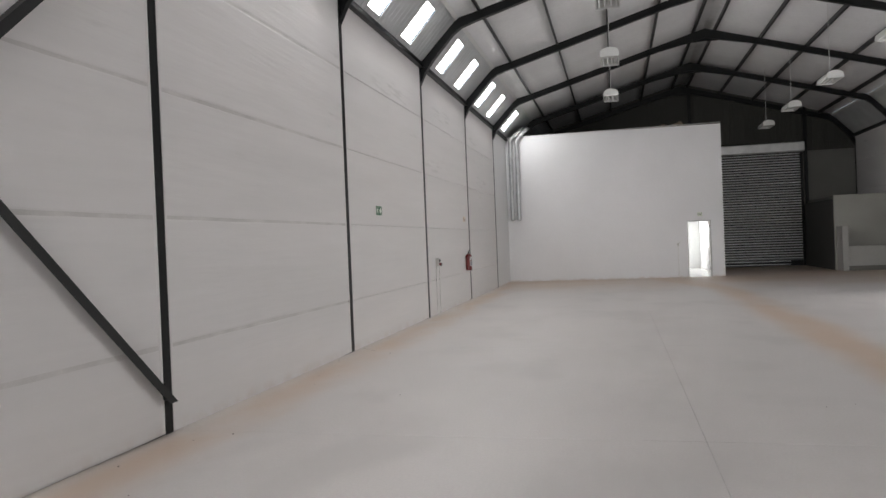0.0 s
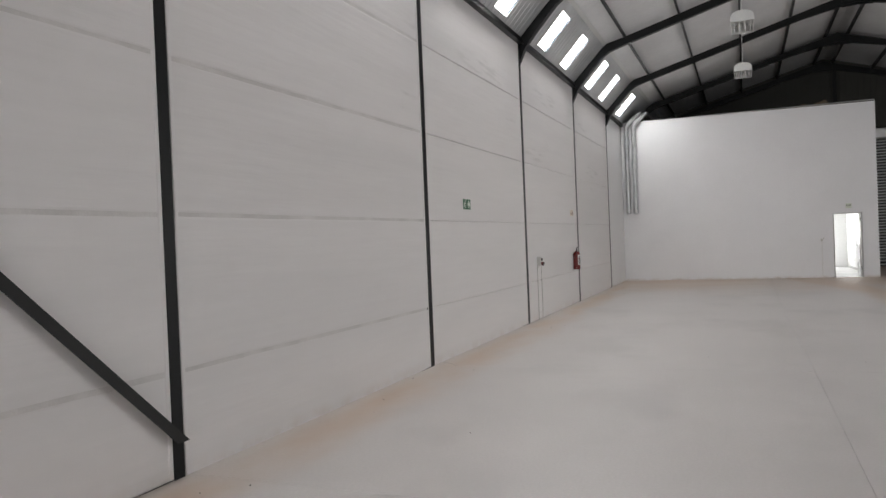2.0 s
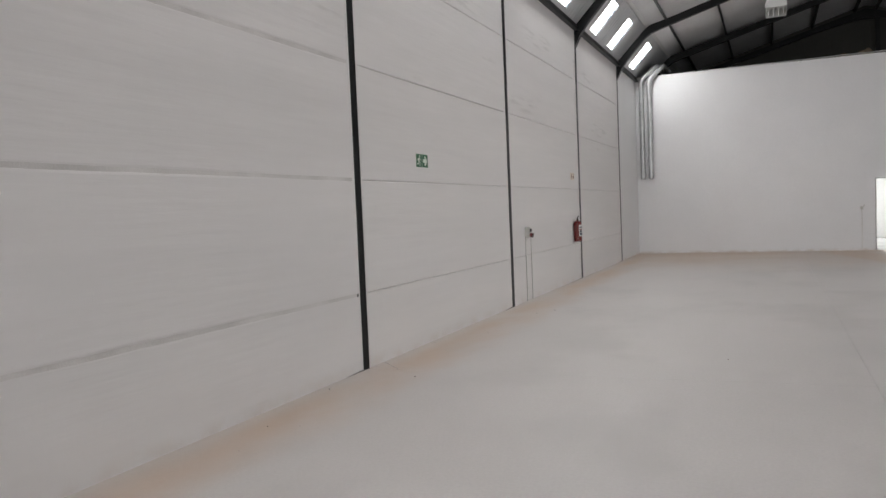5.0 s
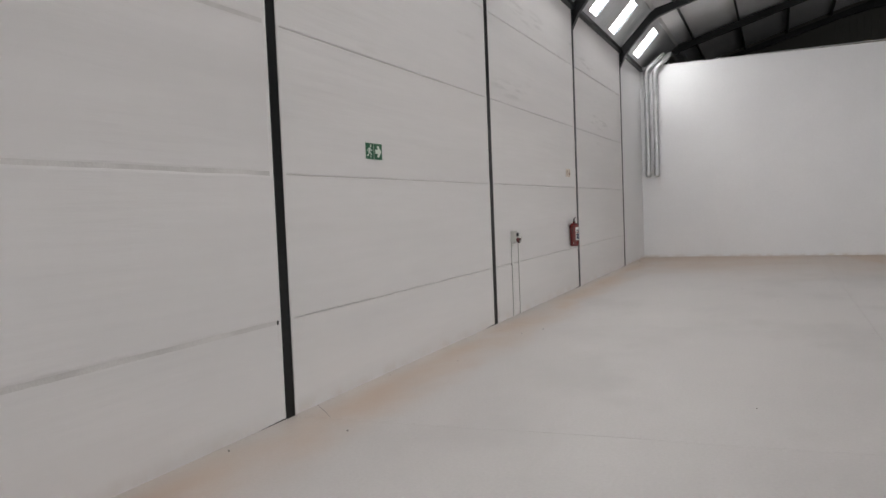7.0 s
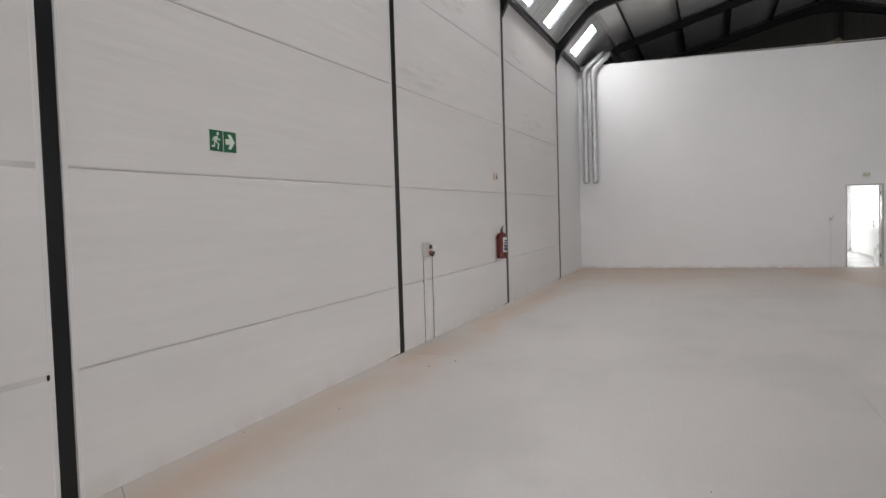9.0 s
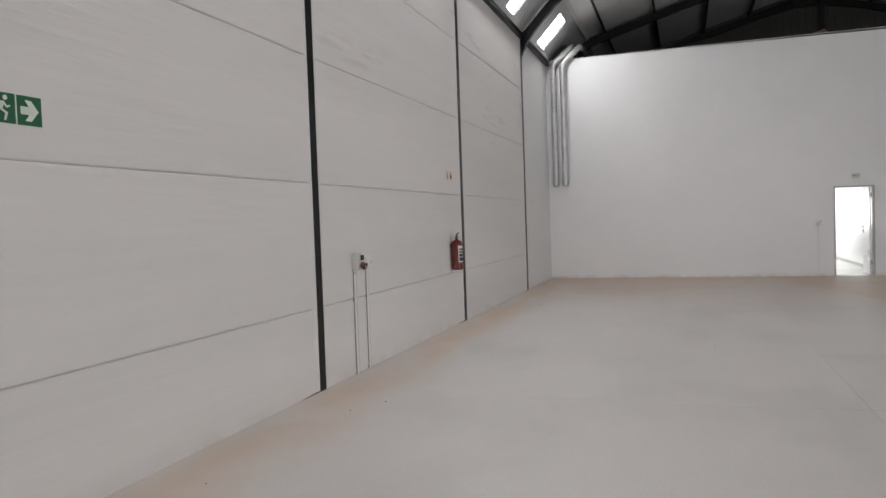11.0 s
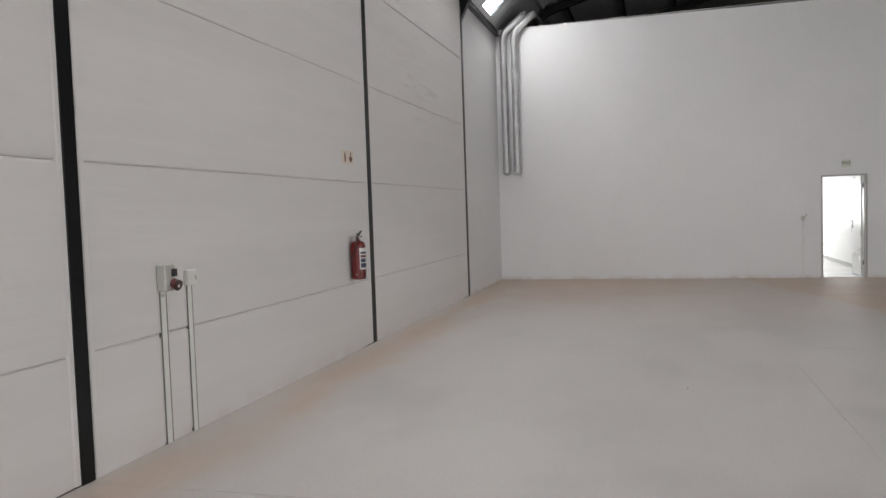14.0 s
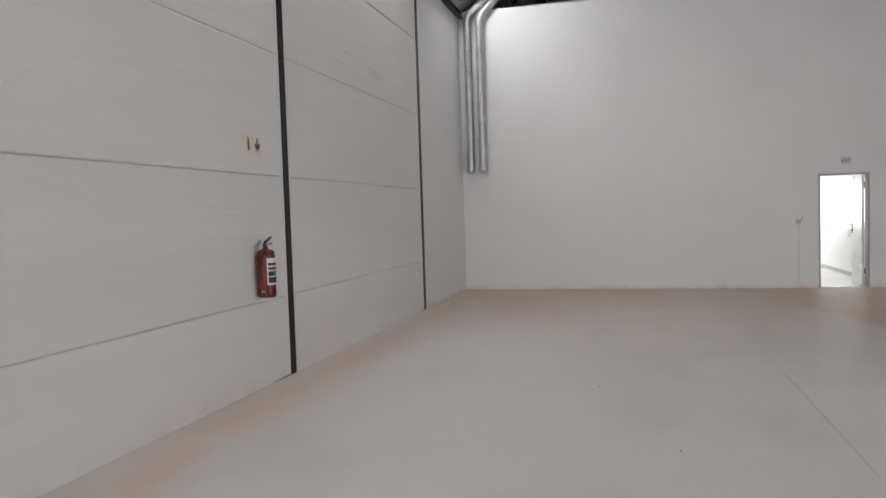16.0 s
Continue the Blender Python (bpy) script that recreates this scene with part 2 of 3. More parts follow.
def block(x0, x1, y0, y1, z0, z1, bevel=0.0, bm=None):
    """A box, or one more box in bm, with rounded edges."""
    own = bmesh.new()
    bmesh.ops.create_cube(own, size=1)
    for v in own.verts:
        v.co = Vector(((x0 + x1) / 2 + v.co.x * (x1 - x0), (y0 + y1) / 2 + v.co.y * (y1 - y0), (z0 + z1) / 2 + v.co.z * (z1 - z0)))
    if bevel:
        bmesh.ops.bevel(own, geom=own.edges[:], offset=bevel, segments=2, affect="EDGES", profile=0.5)
    return join(bm, own)


def join(bm, own):
    if bm is None:
        return own
    tmp = bpy.data.meshes.new("tmp")
    own.to_mesh(tmp)
    own.free()
    bm.from_mesh(tmp)
    bpy.data.meshes.remove(tmp)
    return bm


def prism(points, axis, a, b, bm=None):
    """A closed outline (two coordinates in the order of the other axes) drawn out along an axis from a to b."""
    own = bmesh.new()

    def place(u, v, w):
        return (w, u, v) if axis == "x" else (u, w, v) if axis == "y" else (u, v, w)
    rows = [[own.verts.new(place(u, v, w)) for u, v in points] for w in (a, b)]
    k = len(points)
    own.faces.new(rows[0])
    own.faces.new(rows[1])
    for i in range(k):
        own.faces.new((rows[0][i], rows[0][(i + 1) % k], rows[1][(i + 1) % k], rows[1][i]))
    return join(bm, own)


def tube(points, radius, sides=16, bm=None, caps=True):
    """A round tube along a line of places; radius may be one number or one for each place."""
    own = bmesh.new()
    pts = [Vector(p) for p in points]
    radii = radius if isinstance(radius, (list, tuple)) else [radius] * len(pts)
    rings, side = [], None
    for i, p in enumerate(pts):
        a = (pts[i] - pts[i - 1]).normalized() if i else (pts[1] - pts[0]).normalized()
        b = (pts[i + 1] - pts[i]).normalized() if i + 1 < len(pts) else a
        d = (a + b).normalized()
        if side is None:
            side = d.orthogonal().normalized()
        side = (side - d * side.dot(d)).normalized()
        up = d.cross(side)
        rings.append([own.verts.new(p + (side * math.cos(2 * math.pi * k / sides) + up * math.sin(2 * math.pi * k / sides)) * radii[i]) for k in range(sides)])
    for r, s in zip(rings, rings[1:]):
        for k in range(sides):
            own.faces.new((r[k], r[(k + 1) % sides], s[(k + 1) % sides], s[k]))
    if caps:
        own.faces.new(rings[0])
        own.faces.new(rings[-1])
    return join(bm, own)


def structure(ob, label, category):
    return tagged(ob, label, category, kind="structure")


def words(text, size, m, mat, parent, name="lettering", depth=0.001):
    """Raised lettering as a mesh; m puts its plane."""
    cu = bpy.data.curves.new("tmp_text", "FONT")
    cu.body, cu.size, cu.extrude, cu.align_x, cu.align_y = text, size, depth, "CENTER", "CENTER"
    tmp = new("tmp_text", cu)
    bpy.context.view_layer.update()
    me = bpy.data.meshes.new_from_object(tmp.evaluated_get(bpy.context.evaluated_depsgraph_get()))
    bpy.data.objects.remove(tmp)
    bpy.data.curves.remove(cu)
    me.materials.clear()
    me.materials.append(mat)
    ob = new(name, me)
    ob.parent = parent
    ob.matrix_basis = m
    return ob


# ---- ground, floor, saw cuts ----
structure(part("ground", block(-400, 400, -400, 400, -0.6, -0.22), earth), "dry brown earth around the hall", "ground")
floor = structure(part("floor", block(-0.3, WIDTH + 0.3, FRONT - 1.0, BACK + 0.2, -0.21, -0.012), cut_dark), "pale power-floated concrete floor with saw cuts and brown dust", "floor")
CUT_X = [-0.28, 4.87, 10.0, WIDTH + 0.28]
CUT_Y = [FRONT - 1.0, -24.9, -19.9, -14.9, -9.9, -4.9, 0.12, 5.05, 10.01, 15.15, 20.2, 25.2, BACK + 0.18]
SKEW = {5.05: 0.08, 10.01: 0.028}     # the two sawn by hand run a little askew


def cut_line(j, x):
    return CUT_Y[j] + SKEW.get(CUT_Y[j], 0.0) * x


for i in range(len(CUT_X) - 1):
    for j in range(len(CUT_Y) - 1):
        x0, x1, g = CUT_X[i] + 0.0018, CUT_X[i + 1] - 0.0018, 0.003
        outline = [(x0, cut_line(j, x0) + g), (x1, cut_line(j, x1) + g), (x1, cut_line(j + 1, x1) - g), (x0, cut_line(j + 1, x0) - g)]
        part("slab", prism(outline, "z", -0.012, 0.0), concrete, floor)
part("crack", prism([(0.006, 5.390), (0.20, 5.222), (0.340, 5.086), (0.344, 5.082), (0.345, 5.086), (0.204, 5.226), (0.009, 5.394)], "z", -0.004, 0.0012), cut_dark, floor, "short crack running into the wall")

# ---- side walls of precast panels ----
def side_wall(name, x, inward, label, gap=None, plain=None):
    """Panels in five rows between the columns; gap: the two bays whose lower four rows are left open for added fill
    light; plain: a bay plastered smooth.
    """
    back, fore = sorted((x - inward * 0.16, x - inward * 0.015))
    bm = bmesh.new()
    if gap is None:
        block(back, fore, FRONT - 0.2, BACK + 0.2, -0.2, 5.8, 0, bm)
    else:
        block(back, fore, FRONT - 0.2, gap[0], -0.2, 5.8, 0, bm)
        block(back, fore, gap[0], gap[-1] + 5, JOINTS[4], 5.8, 0, bm)
        block(back, fore, gap[-1] + 5, BACK + 0.2, -0.2, 5.8, 0, bm)
    wall = structure(part(name, bm, joint_mortar), label, "wall")
    edges = [FRONT] + [b for b in BAYS] + [BACK]
    for a, b in zip(edges, edges[1:]):
        if a == plain:
            part("plaster_infill", block(min(x, x - inward * 0.03), max(x, x - inward * 0.03), a + 0.062, b - 0.062, 0, JOINTS[5]), partition_paint, wall, "smooth white plastered end bay")
        for k in range(5 if a == plain else 4 if gap and a in gap else 0, 5):
            lo, hi = JOINTS[k], JOINTS[k + 1]
            y0, y1 = a + (0.062 if a > FRONT else 0), b - (0.062 if b < BACK else 0)
            c = 0.034 if a in (-5, 0) else 0.016    # the joints of two bays are smeared wide
            off = random.uniform(-0.0025, 0.0025)
            f0 = x + inward * off
            bm = bmesh.new()
            rows = []
            n_seg = 26
            for depth, inset, wave in ((-0.014, 0.002, 0.0), (-0.009, 0.003, 0.003), (-0.002, c * 0.55, 0.006), (0, c, 0.008)):
                ring = []
                for q in range(n_seg + 1):
                    yy = y0 + (y1 - y0) * q / n_seg
                    ring.append((yy, lo + (0.0 if k == 0 and a != -5 else inset + wave * noise.noise((yy * 2.3, lo * 7, inward)))))
                for q in range(n_seg, -1, -1):
                    yy = y0 + (y1 - y0) * q / n_seg
                    ring.append((yy, hi - inset + wave * noise.noise((yy * 2.9, hi * 5 + 3, inward))))
                rows.append([bm.verts.new((f0 + inward * depth, yy, zz)) for yy, zz in ring])
            m_ring = len(rows[0])
            for ra, rb in zip(rows, rows[1:]):
                for q in range(m_ring):
                    bm.faces.new((ra[q], ra[(q + 1) % m_ring], rb[(q + 1) % m_ring], rb[q]))
            bm.faces.new(rows[-1])
            bm.faces.new(rows[0])
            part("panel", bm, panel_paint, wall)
            if a in (-5, 0) and k:
                bm = bmesh.new()
                rows = [[], []]
                for q in range(n_seg + 1):
                    yy = y0 + (y1 - y0) * q / n_seg
                    for row, sgn in zip(rows, (-1, 1)):
                        row.append((yy, lo + sgn * (0.021 + 0.007 * noise.noise((yy * 3.1, lo * 3 + sgn, 5.0)))))
                prism(rows[0] + rows[1][::-1], "x", x - inward * 0.0145, x - inward * 0.0016, bm)
                part("joint_fill", bm, pale_mortar, wall, "grey mortar smeared over the joint")
        for yy, sgn in ((a, 1), (b, -1)):
            if yy in (FRONT, BACK):
                continue
            bm = prism([(x - inward * 0.012, yy + sgn * 0.066), (x + inward * 0.005, yy + sgn * 0.068), (x + inward * 0.004, yy + sgn * 0.100), (x - inward * 0.012, yy + sgn * 0.13)], "z", 0, 5.7)
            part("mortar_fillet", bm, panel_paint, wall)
    return wall


def lifting_sockets(wall, x):
    """Dark chipped lifting holes beside the columns at the lowest joint."""
    for b in BAYS:
        bm = bmesh.new()
        bmesh.ops.create_icosphere(bm, subdivisions=2, radius=1)
        for v in bm.verts:
            k = 1 + 0.35 * noise.noise(v.co * 1.7 + Vector((b, 0, 0)))
            v.co = Vector((x + v.co.x * 0.006, b - 0.105 + v.co.y * 0.012 * k, 0.825 + v.co.z * 0.022 * k))
        if b in (-5, 5):
            part("lifting_socket", bm, steel, wall, "dark chipped lifting socket")
        else:
            bm.free()
        # shadow line of the wall-floor crease, painted as a thin dark strip
        part("base_gap", prism([(b - 0.42, 0.0), (b - 0.07, 0.0), (b - 0.07, 0.011), (b - 0.20, 0.007)], "x", x - 0.002, x + 0.005), joint_dark, wall, "dark strip for the shadowed gap at the foot of the wall")


wall_left = side_wall("wall_left", 0.0, 1, "white-painted precast concrete panel wall between steel columns", None, 20)
lifting_sockets(wall_left, 0.0)
wall_right = side_wall("wall_right", WIDTH, -1, "white-painted precast concrete panel wall with two added unseen light openings", (5, 10))
# added fill lamps in unseen openings, to brighten the left wall
for y, share in ((7.5, 0.72), (12.5, 0.28)):
    area_lamp("side_fill_light", 4.8, 4.4, SIDE_FILL_WATTS * share, (WIDTH + 0.1, y, 2.3), (0, y, 2.0))

# ---- portal frames ----
def rafter_outline(s):
    """Half a frame: s maps the distance from the side wall to x."""
    low = [(0.0, 5.28), (0.16, 5.60), (0.34, 5.84), (0.82, 6.37), (1.02, 6.51), (1.35, 6.62), (5.9, 7.93), (HALF, 8.24)]
    top = [(HALF, 8.57), (1.35, 6.84), (0.92, 6.74), (0.0, 5.79)]
    return [(s(u), v) for u, v in low + top]


def portal_frame(y):
    fr = empty("portal_frame", 0, y, 0)
    for s in (lambda u: u, lambda u: WIDTH - u):
        web = rafter_outline(s)
        part("rafter", prism(web, "y", -0.012, 0.012), steel, fr)
        bm = bmesh.new()
        low = web[:8]
        for (u0, v0), (u1, v1) in zip(low, low[1:]):
            prism([(u0, v0), (u1, v1), (u1, v1 + 0.016), (u0, v0 + 0.016)], "y", -0.065, 0.065, bm)
        part("flange", bm, steel, fr)
        face, back = s(0.012), s(-0.15)
        bm = block(min(face, s(-0.002)), max(face, s(-0.002)), -0.066, 0.050, 0, 5.6, 0.003)
        block(min(s(-0.004), back), max(s(-0.004), back), -0.006, 0.006, 0, 5.75, 0, bm)
        part("column", bm, steel, fr)
    part("apex_plate", prism([(HALF - 0.4, 8.13), (HALF, 8.15), (HALF + 0.4, 8.13), (HALF + 0.4, 8.43), (HALF, 8.53), (HALF - 0.4, 8.43)], "y", -0.03, 0.03), steel, fr)
    return fr


first = tagged(portal_frame(BAYS[0]), "charcoal-painted steel portal frame spanning the hall", "portal frame", "portal frames")
for b in BAYS[1:]:
    copy_thing(first, pose(0, b, 0))
copy_thing(first, pose(0, BACK - 0.10, 0))

# ---- roof ----
def ceiling_half(s):
    pts = [(0.90, 6.79), (1.50, 7.00), (HALF - 0.08, roof_height(HALF - 0.08)), (HALF - 0.08, roof_height(HALF - 0.08) + 0.07), (1.50, 7.07), (0.86, 6.86)]
    return [(s(u), v) for u, v in pts]


bm = prism(ceiling_half(lambda u: u), "y", FRONT, BACK)
prism(ceiling_half(lambda u: WIDTH - u), "y", FRONT, BACK, bm)
structure(part("ceiling", bm, white_sheet), "white-faced insulation sheets under the pitched roof", "ceiling")
ridge = structure(part("ridge_cap", prism([(HALF - 0.24, 8.62), (HALF, 8.69), (HALF + 0.24, 8.62), (HALF + 0.5, 8.85), (HALF, 9.0), (HALF - 0.5, 8.85)], "y", FRONT, BACK), foil), "bare zinc ridge capping", "roof")

E0, E1 = Vector((0.0, 0, 5.80)), Vector((0.88, 0, 6.775))   # foot and head of the steep sheets
PANE_LOW, PANE_HIGH = 0.135, 0.80


def corrugated(s, y0, y1, a, b):
    """A trapezoidal steel sheet between two heights of the steep strip."""
    bm = bmesh.new()
    d = (E1 - E0)
    nrm = Vector((-d.z, 0, d.x)).normalized()
    ys, y = [], y0
    while y < y1 - 1e-4:
        for step, h in ((0.0, 0), (0.10, 0), (0.115, 0.009), (0.145, 0.009), (0.16, 0)):
            if y + step < y1:
                ys.append((y + step, h))
        y += 0.19
    ys.append((y1, 0))
    rows = []
    for yy, h in ys:
        row = []
        for f in (a, b):
            for th in (0.0, 0.006):
                p = E0 + d * f + nrm * (h + th)
                row.append(bm.verts.new((s(p.x), yy, p.z)))
        rows.append(row)
    for r, q in zip(rows, rows[1:]):
        for i, j in ((0, 2), (2, 3), (3, 1), (1, 0)):
            bm.faces.new((r[i], r[j], q[j], q[i]))
    for r in (rows[0], rows[-1]):
        bm.faces.new((r[0], r[2], r[3], r[1]))
    return bm


def steep_roof(name, s, inward, panes):
    roof = structure(empty(name), "steep strip of grey corrugated roof sheet", "roof")
    edges = [FRONT] + [v for p in panes for v in p] + [BACK]
    for i in range(0, len(edges), 2):
        part("roof_sheet", corrugated(s, edges[i], edges[i + 1], 0, 1), zinc, roof)
    d = E1 - E0
    nrm = Vector((-d.z, 0, d.x)).normalized()
    for y0, y1 in panes:
        part("roof_sheet", corrugated(s, y0, y1, 0, PANE_LOW), zinc, roof)
        part("roof_sheet", corrugated(s, y0, y1, PANE_HIGH, 1), zinc, roof)
        a, b = E0 + d * PANE_LOW + nrm * 0.012, E0 + d * PANE_HIGH + nrm * 0.012
        c, e = a + nrm * 0.004, b + nrm * 0.004
        pane = part("skylight_pane", prism([(s(a.x), a.z), (s(b.x), b.z), (s(e.x), e.z), (s(c.x), c.z)], "y", y0, y1), clear, roof, "clear plastic daylight pane")
        pane.visible_shadow = False
        m = (a + b) / 2 + nrm * 0.03
        mid = (y0 + y1) / 2
        lamp = area_lamp("skylight_daylight", y1 - y0, (b - a).length, SKYLIGHT_WATTS, (s(m.x), mid, m.z), (s(m.x + d.z), mid, m.z - d.x))
        lamp.matrix_world = lamp.matrix_world if abs((lamp.matrix_world.to_3x3() @ Vector((1, 0, 0))).y) > 0.7 else lamp.matrix_world @ pose(0, 0, 0, 0, 0, 90)
    # folded head trim with its shine painted white, and the gutter beam at the foot
    part("head_trim", prism([(s(0.86), 6.70), (s(0.93), 6.77), (s(0.95), 6.745), (s(0.88), 6.675)], "y", FRONT, BACK), lamp_enamel, roof, "folded metal trim with its shine painted white")
    part("eaves_beam", prism([(s(0.004), 5.69), (s(0.11), 5.69), (s(0.11), 5.705), (s(0.07), 5.71), (s(0.07), 5.83), (s(0.004), 5.78)], "y", FRONT, BACK), steel, roof, "charcoal steel eaves beam")
    return roof


panes_left = [(b + lo, b + hi) for b in BAYS[:-2] for lo, hi in ((1.10, 1.82), (3.14, 3.85))] + [(21.42, 22.32)]
panes_right = []
steep_roof("roof_left", lambda u: u, 1, panes_left)
steep_roof("roof_right", lambda u: WIDTH - u, -1, panes_right)

PURLINS = [1.43, 2.78, 4.20, 5.61, 7.03]
for u in PURLINS + [WIDTH - v for v in PURLINS]:
    z = roof_height(u)
    bm = prism([(u - 0.03, z - 0.15), (u + 0.03, z - 0.15), (u + 0.03, z - 0.135), (u - 0.015, z - 0.135), (u - 0.015, z - 0.012), (u - 0.03, z - 0.012)], "y", FRONT, BACK)
    tagged(part("purlin", bm, steel), "charcoal steel roof purlin under white insulation", "purlin", "roof purlins")

# ---- cross bracing in the bay beside the start ----
def brace(y0, z0, y1, z1, x, cut):
    """An angle iron from foot to head; its foot is sawn off level at the height cut."""
    k = (z1 - z0) / (y1 - y0)
    half = 0.042 * math.sqrt(1 + k * k)

    def strip(lo, hi):
        foot = [(y0 + (cut - z0 - o) / k, cut) for o in (lo, hi)]
        return [foot[0], (y1, z1 + lo), (y1, z1 + hi), foot[1]]
    bm = prism(strip(-half, half), "x", x - 0.005, x + 0.003)
    prism(strip(half * 0.82, half), "x", x - 0.07, x - 0.0055, bm)
    br = part("wall_brace", bm, brace_black)
    yc = y0 + (cut - z0) / k
    out = -1 if y1 < y0 else 1
    part("cleat", prism([(yc + out * 0.02, cut + 0.02), (yc + out * 0.07, cut + 0.04), (yc + out * 0.07, cut + 0.09), (yc + out * 0.03, cut + 0.05)], "x", 0.0125, x - 0.006), brace_black, br)
    return tagged(br, "black angle-iron diagonal brace across the wall bay", "brace", "wall braces")


brace(0.03, 0.245, -4.95, 4.88, 0.085, 0.30)
brace(-4.95, 0.40, 0.05, 5.13, 0.072, 0.45)

# ---- front wall with the open loading door ----
wall_front = structure(part("wall_front", prism([(-0.1, -0.2), (4.9, -0.2), (4.9, 5.2), (10.1, 5.2), (10.1, -0.2), (WIDTH + 0.1, -0.2), (WIDTH + 0.1, 5.8), (WIDTH - 0.9, 6.9), (HALF, 9.1), (0.9, 6.9), (-0.1, 5.8)], "y", FRONT - 0.2, FRONT), partition_paint), "white front gable wall with open loading door", "wall")
area_lamp("loading_door_daylight", 5.1, 5.0, FRONT_DOOR_WATTS, (7.5, FRONT - 0.05, 2.6), (7.5, 10, 2.2))

# ---- rear gable ----
RX0, RX1 = 8.5, 12.55
bm = bmesh.new()
for x0, x1, z0, z1 in ((-0.1, 6.1, -0.2, 5.2), (6.1, 7.1, -0.2, 1.0), (6.1, 7.1, 2.1, 5.2), (7.1, RX0, -0.2, 5.2), (RX1, WIDTH + 0.1, -0.2, 5.2)):
    block(x0, x1, BACK, BACK + 0.2, z0, z1, 0, bm)
wall_back = structure(part("wall_back", bm, grey_plaster), "grey rear wall with roller door opening", "wall")
bm = bmesh.new()
outline = [(-0.1, 5.202), (WIDTH + 0.1, 5.202), (WIDTH + 0.1, 5.8), (WIDTH - 0.9, 6.9), (HALF, 9.1), (0.9, 6.9), (-0.1, 5.8)]
prism(outline, "y", BACK + 0.02, BACK + 0.2, bm)
x = 0.05
while x < WIDTH - 0.1:
    top = 5.8 + min(x, WIDTH - x) * 1.2 if min(x, WIDTH - x) < 0.9 else 6.85 + (min(x, WIDTH - x) - 0.9) * PITCH
    block(x, x + 0.05, BACK - 0.01, BACK + 0.02, 5.2, top, 0, bm)
    x += 0.22
structure(part("gable_cladding", bm, gable_sheet), "dull ribbed cladding of the rear gable", "wall")
for gx in (7.75, 12.68):
    bm = block(gx - 0.07, gx + 0.07, BACK - 0.20, BACK - 0.185, 5.551 if gx < 8 else 0, 8.35 if gx < 8 else 7.2, 0)
    block(gx - 0.008, gx + 0.008, BACK - 0.185, BACK - 0.02, 5.551 if gx < 8 else 0, 8.35 if gx < 8 else 7.2, 0, bm)
    tagged(part("gable_post", bm, steel), "charcoal steel post against the rear gable", "post", "gable posts")

roller = empty("roller_door", 10.5, BACK, 0)
inv = Matrix.Translation((-10.5, -BACK, 0))


def under(ob, parent, m):
    ob.parent = parent
    ob.matrix_basis = m
    return ob


def slat_curtain():
    """Half-round slats, each over a black recessed strip that paints the slat's underside shade."""
    bulge = [(0.050 - 0.046 * math.sin(math.pi * k / 8) ** 0.7, 0.062 + 0.056 * (0.5 - 0.5 * math.cos(math.pi * k / 8))) for k in range(9)]
    round_me = mesh_of("slat", prism(bulge + [(0.06, 0.118), (0.06, 0.062)], "x", RX0 + 0.02, RX1 - 0.02), slat_metal)
    shade_me = mesh_of("hinge_link", prism([(0.052, 0.0), (0.060, 0.0), (0.060, 0.0615), (0.052, 0.0615)], "x", RX0 + 0.02, RX1 - 0.02), black)
    for k in range(42):
        for name, me in (("slat", round_me), ("hinge_link", shade_me)):
            under(new(name, me), roller, inv @ pose(0, BACK, 0.26 + k * 0.119))


slat_curtain()
part("bottom_bar", block(RX0 - 10.5 + 0.02, RX1 - 10.5 - 0.02, 0.0, 0.06, 0.0, 0.255, 0.004), steel, roller, "dark bottom bar")
for z in (0.06, 0.20):
    part("bar_edge", block(RX0 - 10.5 + 0.02, RX1 - 10.5 - 0.6, -0.03, 0.0, z, z + 0.03, 0.003), silver, roller, "bright metal edge of the bottom bar")
for a in (RX0 - 0.03, RX1 - 0.07):
    part("guide_rail", block(a - 10.5, a - 10.5 + 0.1, -0.06, 0.0 - 0.003, 0.0, 5.3, 0.004), steel, roller)
bm = block(RX0 - 10.5 - 0.2, RX1 - 10.5 + 0.06, -0.42, -0.01, 5.17, 5.60, 0.05)
part("roller_cover", bm, foil, roller, "wrinkled silver roller cover")
tagged(roller, "closed grey slatted roller shutter with silver cover", "roller door")

# ---- white partition with its passage ----
DX0, DX1, DZ = 6.90, 7.70, 2.12
bm = prism([(0.0, 0.0), (DX0 - 0.03, 0.0), (DX0 - 0.03, DZ + 0.03), (DX1 + 0.03, DZ + 0.03), (DX1 + 0.03, 0.0), (8.2, 0.0), (8.2, 5.78), (0.0, 5.83)], "y", END, END + 0.15)
wall_partition = structure(part("wall_partition", bm, partition_paint), "tall white plastered partition with an open door", "wall")
part("coping", block(0.0, 8.2, END + 0.002, END + 0.148, 5.832, 5.84), partition_paint, wall_partition)
structure(part("wall_partition_return", block(8.05, 8.2, END + 0.152, BACK, 0, 5.78), partition_paint), "white return wall of the partition", "wall")
# slab out of view, kept dark to hold bounce off the rear ceiling
structure(part("mezzanine", block(0.0, 8.05, END + 0.152, BACK - 0.02, 5.35, 5.55), mezzanine_dark), "unseen slab closing the rooms on top, dark to cut bounce light", "slab")
structure(part("passage_wall", block(5.4, 5.55, END + 0.152, BACK - 0.01, 0, 2.7), office_white), "white gloss-painted passage wall", "wall")
structure(part("passage_ceiling", block(5.4, 8.05, END + 0.152, BACK - 0.01, 2.7, 2.85), office_white), "white passage ceiling", "ceiling")
